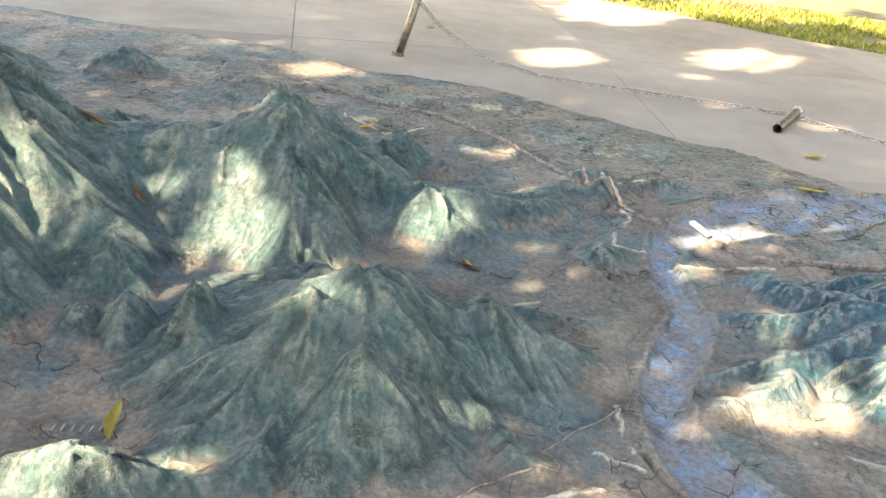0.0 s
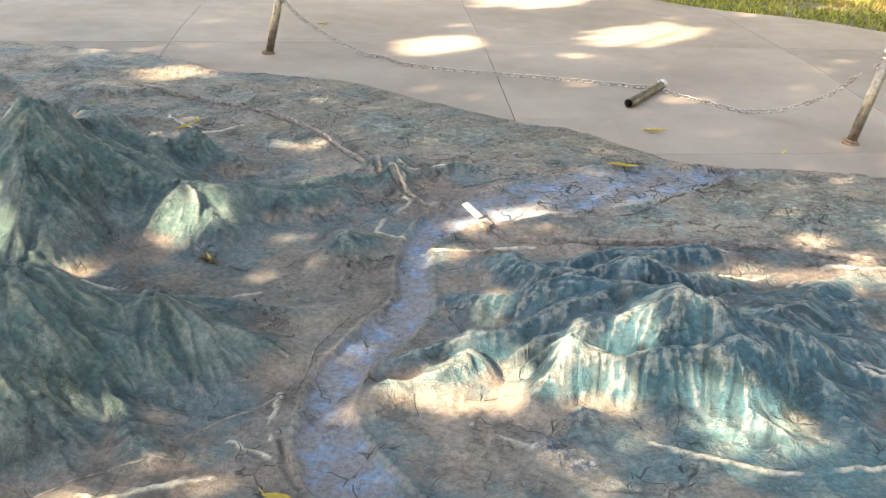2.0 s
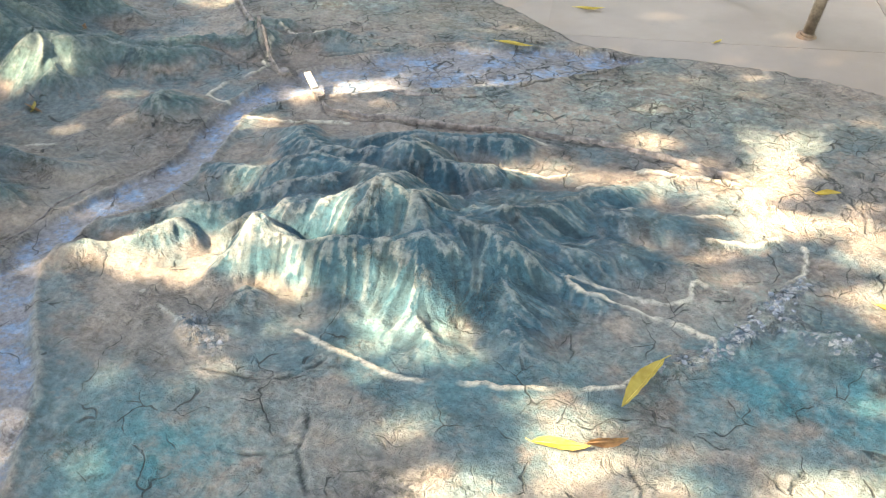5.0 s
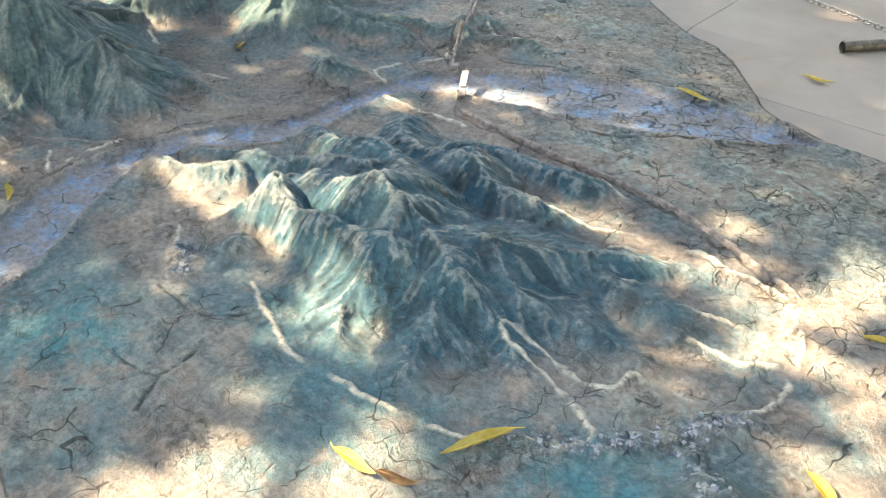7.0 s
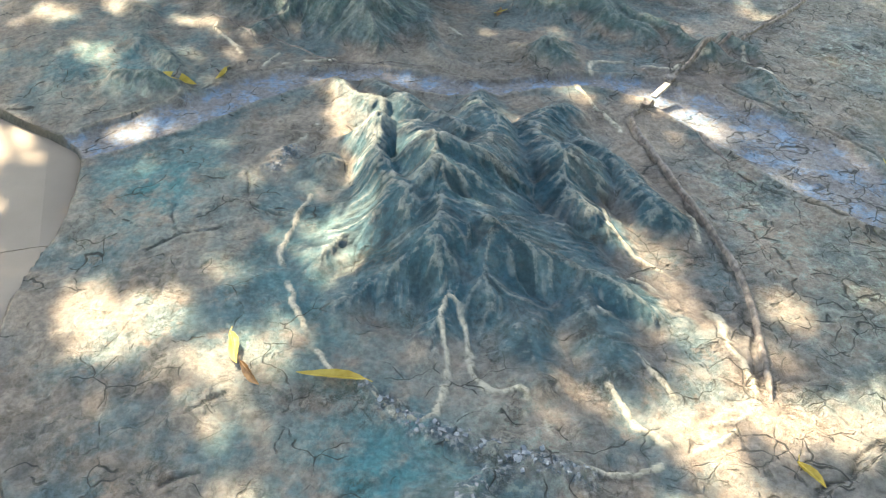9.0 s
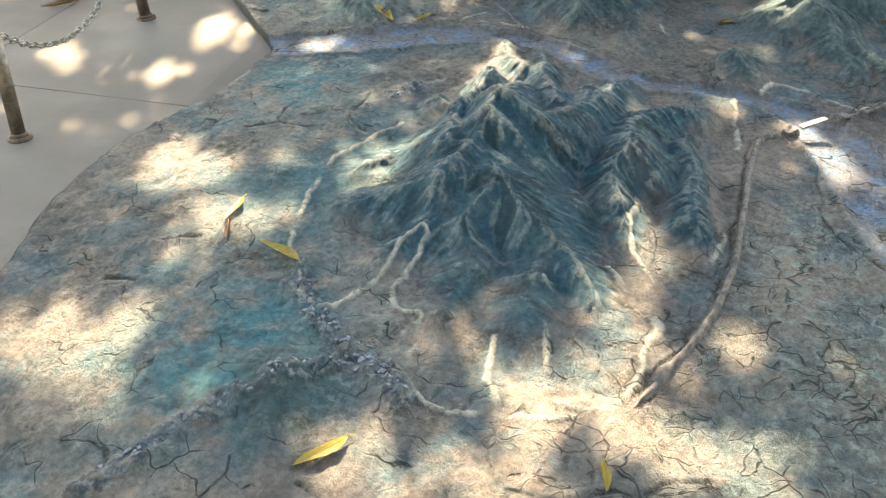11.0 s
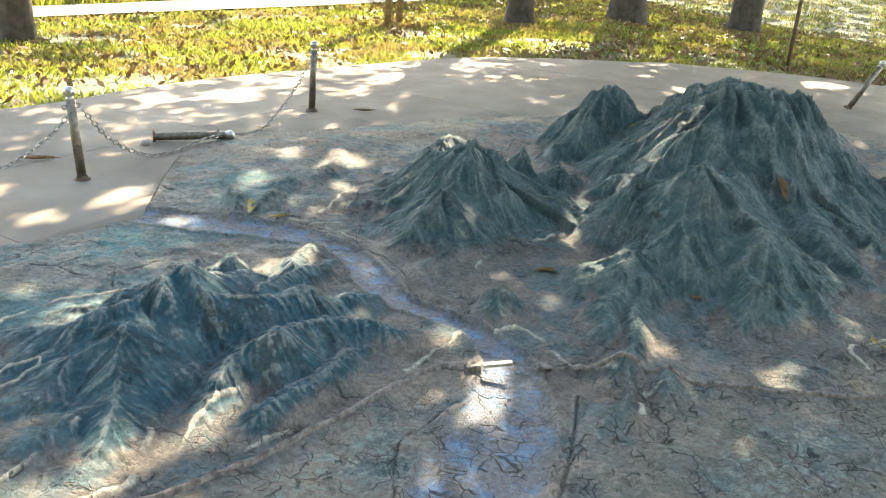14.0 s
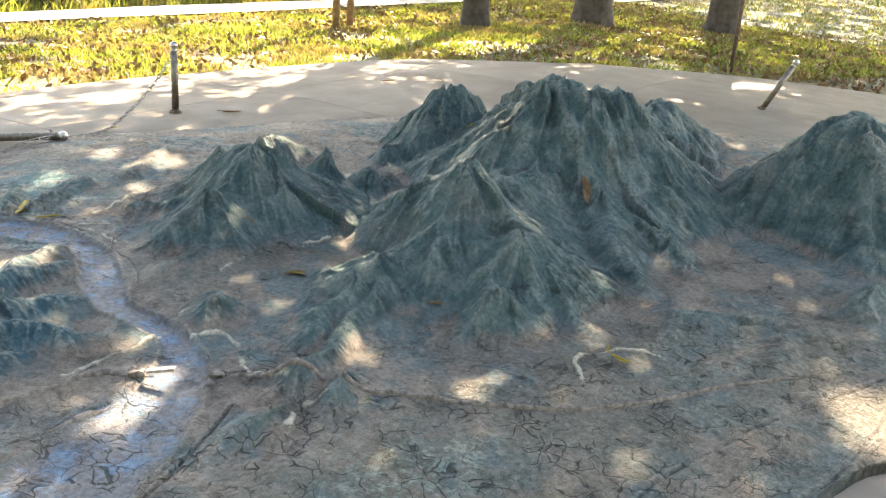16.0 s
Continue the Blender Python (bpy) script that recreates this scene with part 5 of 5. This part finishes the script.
keep_leaf &= border > 2.2 * fbm(lx * 0.9, ly * 0.9, 87) - 0.4
lx, ly = lx[keep_leaf], ly[keep_leaf]
lz = rng.uniform(3.5, 5.6, lx.size) + 2.5 * smooth(4.0, 4.8, ly)
k = lz / math.tan(SUN_EL)
crown_pos = np.stack([lx + k * SUN_H[0], ly + k * SUN_H[1], lz], 1)
owner = np.argmin([np.hypot(crown_pos[:, 0] - t[0], crown_pos[:, 1] - t[1]) for t in TREES], axis=0)


def leaf_cloud(centres, size, seed):
    """Folded leaf blades at the given places, as vertices and quads."""
    r = np.random.default_rng(seed)
    n = len(centres)
    a = r.normal(size=(n, 3))
    a /= np.linalg.norm(a, axis=1)[:, None]
    b = np.cross(a, r.normal(size=(n, 3)))
    b /= np.linalg.norm(b, axis=1)[:, None]
    s = size * r.uniform(0.7, 1.3, n)[:, None]
    quad = np.stack([centres - a * s, centres + b * s * 0.42, centres + a * s, centres - b * s * 0.42], 1)
    return quad.reshape(-1, 3), np.arange(4 * n).reshape(-1, 4)


# Unseen trees added north and east to block sky light from there.
UNSEEN_SHADE_TREES = [(3.5, 15.0, 0.2, 7.0), (9.5, 12.5, 0.22, 7.5), (13.5, 6.5, 0.2, 7.0), (12.5, -1.5, 0.2, 7.0), (6.8, 13.8, 0.21, 7.2), (12.2, 9.6, 0.2, 7.0), (13.2, 2.4, 0.19, 6.8), (-1.5, 15.2, 0.2, 7.0)]
r = np.random.default_rng(21)
back = []
for k, (tx, ty, tr, th) in enumerate(UNSEEN_SHADE_TREES):
    clumps = np.stack([tx + r.normal(0, 1.9, 90), ty + r.normal(0, 1.9, 90), r.uniform(1.6, 8.0, 90)], 1)
    back.append(np.repeat(clumps, 110, 0) + r.normal(0, 0.42, (9900, 3)))
crown_pos = np.concatenate([crown_pos] + back)
owner = np.concatenate([owner] + [np.full(9900, len(TREES) + k) for k in range(len(UNSEEN_SHADE_TREES))])

for t, (tx, ty, tr, th) in enumerate(TREES + UNSEEN_SHADE_TREES):
    tree = empty("tree")
    tz = float(ground_z(np.array([tx]), np.array([ty]))[0])
    bm = bmesh.new()
    prof = [(-0.1, 1.5), (0.05, 1.25), (0.25, 1.08), (0.8, 1.0), (2.0, 0.92), (3.6, 0.8), (th, 0.35)]
    prev = None
    for h, f in prof:
        loop = []
        for k2 in range(14):
            an = 2 * math.pi * k2 / 14
            r2 = tr * f * (1 + 0.10 * math.sin(3 * an + t) + 0.06 * math.sin(7 * an + 2 * t + h))
            loop.append(bm.verts.new((tx + 0.05 * h * math.sin(t + h * 0.4) + r2 * math.cos(an), ty + r2 * math.sin(an), tz + h)))
        if prev:
            for k2 in range(14):
                bm.faces.new((prev[k2], prev[(k2 + 1) % 14], loop[(k2 + 1) % 14], loop[k2]))
        prev = loop
    part("trunk", bm, MAT_BARK, tree)
    mine = crown_pos[owner == t]
    if len(mine):
        limbs = bmesh.new()
        picks = mine[np.random.default_rng(t).integers(0, len(mine), 14)]
        for p in picks:
            q = Vector((tx, ty, tz + th * 0.62))
            end = Vector(p)
            midp = (q + end) / 2 + Vector((0, 0, 0.5))
            tube(limbs, q, midp, 0.07, 0.045, 8)
            tube(limbs, midp, end, 0.045, 0.012, 8)
        part("limbs", limbs, MAT_BARK, tree)
        co, fc = leaf_cloud(mine, 0.108 if t < len(TREES) else 0.23, t)
        crown = numpy_mesh("crown", co, fc, MAT_CANOPY, smooth_shade=False)
        crown.parent = tree
        crown["kind"] = "stuff"
    tagged(tree, "dark rough-barked park tree, in the grass or added unseen for shade", "tree", group="park trees")

for x, y in ((-5.12, -3.97), (-5.45, -4.12)):
    z = float(ground_z(np.array([x]), np.array([y]))[0])
    bm = bmesh.new()
    tube(bm, (x, y, z - 0.05), (x + 0.02, y, z + 2.2), 0.045, 0.04, 10)
    tagged(mesh_object("timber_stake", bm, MAT_STAKE), "brown round timber stake standing in the grass", "stake", group="stakes")
for x, y in ((-7.2, 0.32), (-8.6, 1.5)):
    z = float(ground_z(np.array([x]), np.array([y]))[0])
    bm = bmesh.new()
    tube(bm, (x, y, z - 0.05), (x, y, z + 1.5), 0.022, 0.022, 10)
    tagged(mesh_object("thin_pole", bm, MAT_RUST), "thin dark metal pole at the paving edge", "pole", group="thin poles")

# ---- grass ----


def grass_patch(name, count, x0, x1, y0, y1, seed, hgt, label):
    r = np.random.default_rng(seed)
    x, y = r.uniform(x0, x1, count), r.uniform(y0, y1, count)
    d = along(np.vstack([PAVED, PAVED[:1]]), x, y)[0]
    clump = fbm(x * 1.6, y * 1.6, seed)
    ok = ~inside(PAVED, x, y) & (d > 0.01) & (r.random(count) < smooth(0.25, 0.55, clump) * 0.9 + 0.1)
    x, y = x[ok], y[ok]
    n = x.size
    z = ground_z(np.clip(x, -14, 14), np.clip(y, -14, 14))
    a = r.uniform(0, 2 * np.pi, n)
    h = hgt * r.uniform(0.4, 1.2, n) * (0.5 + 1.0 * clump[ok])
    w = r.uniform(0.004, 0.010, n) * 1.5
    lean = r.uniform(0.2, 0.9, n) * h
    la = r.uniform(0, 2 * np.pi, n)
    base = np.stack([x, y, z - 0.005], 1)
    side = np.stack([np.cos(a) * w, np.sin(a) * w, 0 * w], 1)
    mid = base + np.stack([np.cos(la) * lean * 0.35, np.sin(la) * lean * 0.35, h * 0.6], 1)
    tip = base + np.stack([np.cos(la) * lean, np.sin(la) * lean, h], 1)
    co = np.stack([base - side, base + side, mid + side * 0.7, mid - side * 0.7, tip + side * 0.15, tip - side * 0.15], 1).reshape(-1, 3)
    q = np.arange(n)[:, None] * 6
    fc = np.concatenate([q + np.array([[0, 1, 2, 3]]), q + np.array([[3, 2, 4, 5]])])
    ob = numpy_mesh(name, co, fc, MAT_GRASS, smooth_shade=False)
    return tagged(ob, label, "grass", kind="stuff")


grass_patch("grass", 150000, -14, 3.5, -6.5, 0.8, 3, 0.055, "sunlit yellow-green lawn with dry patches")
grass_patch("grass", 30000, -24, -13.9, -6.5, 5.5, 8, 0.06, "shaded thin grass with dry leaves")
grass_patch("grass", 16000, 0.0, 5.0, 7.0, 9.5, 4, 0.055, "sunlit yellow-green lawn beside the paving")
grass_patch("grass", 26000, -24, 6, -9.6, -7.9, 6, 0.16, "tall yellow-green grass behind the path")

# dry leaves strewn in the grass
r = np.random.default_rng(9)
n = 26000
x, y = r.uniform(-22, 2.5, n), r.uniform(-6.4, 4.0, n)
ok = ~inside(PAVED, x, y) & (fbm(x * 0.9, y * 0.9, 91) + 0.25 * smooth(-6.0, -9.0, x) > r.uniform(0.38, 0.66, n))
x, y = x[ok], y[ok]
z = ground_z(x, y) + r.uniform(0.01, 0.05, x.size)
co, fc = leaf_cloud(np.stack([x, y, z], 1), 0.045, 12)
tagged(numpy_mesh("leaf_litter", co, fc, MAT_BROWN, smooth_shade=False), "brown dry leaves scattered through the grass", "leaf litter", kind="stuff")

# far fence behind the path
fence = empty("fence")
r = random.Random(4)
for k in range(150):
    x = -22 + k * 0.16
    y = -9.0 + 0.15 * math.sin(k * 0.7)
    z = float(ground_z(np.array([max(x, -14)]), np.array([y]))[0])
    bm = bmesh.new()
    tube(bm, (x, y, z - 0.05), (x + r.uniform(-0.05, 0.05), y, z + r.uniform(1.3, 1.6)), 0.075, 0.07, 6)
    part("paling", bm, MAT_FENCE, fence)
tagged(fence, "weathered brown paling fence behind the path", "fence")
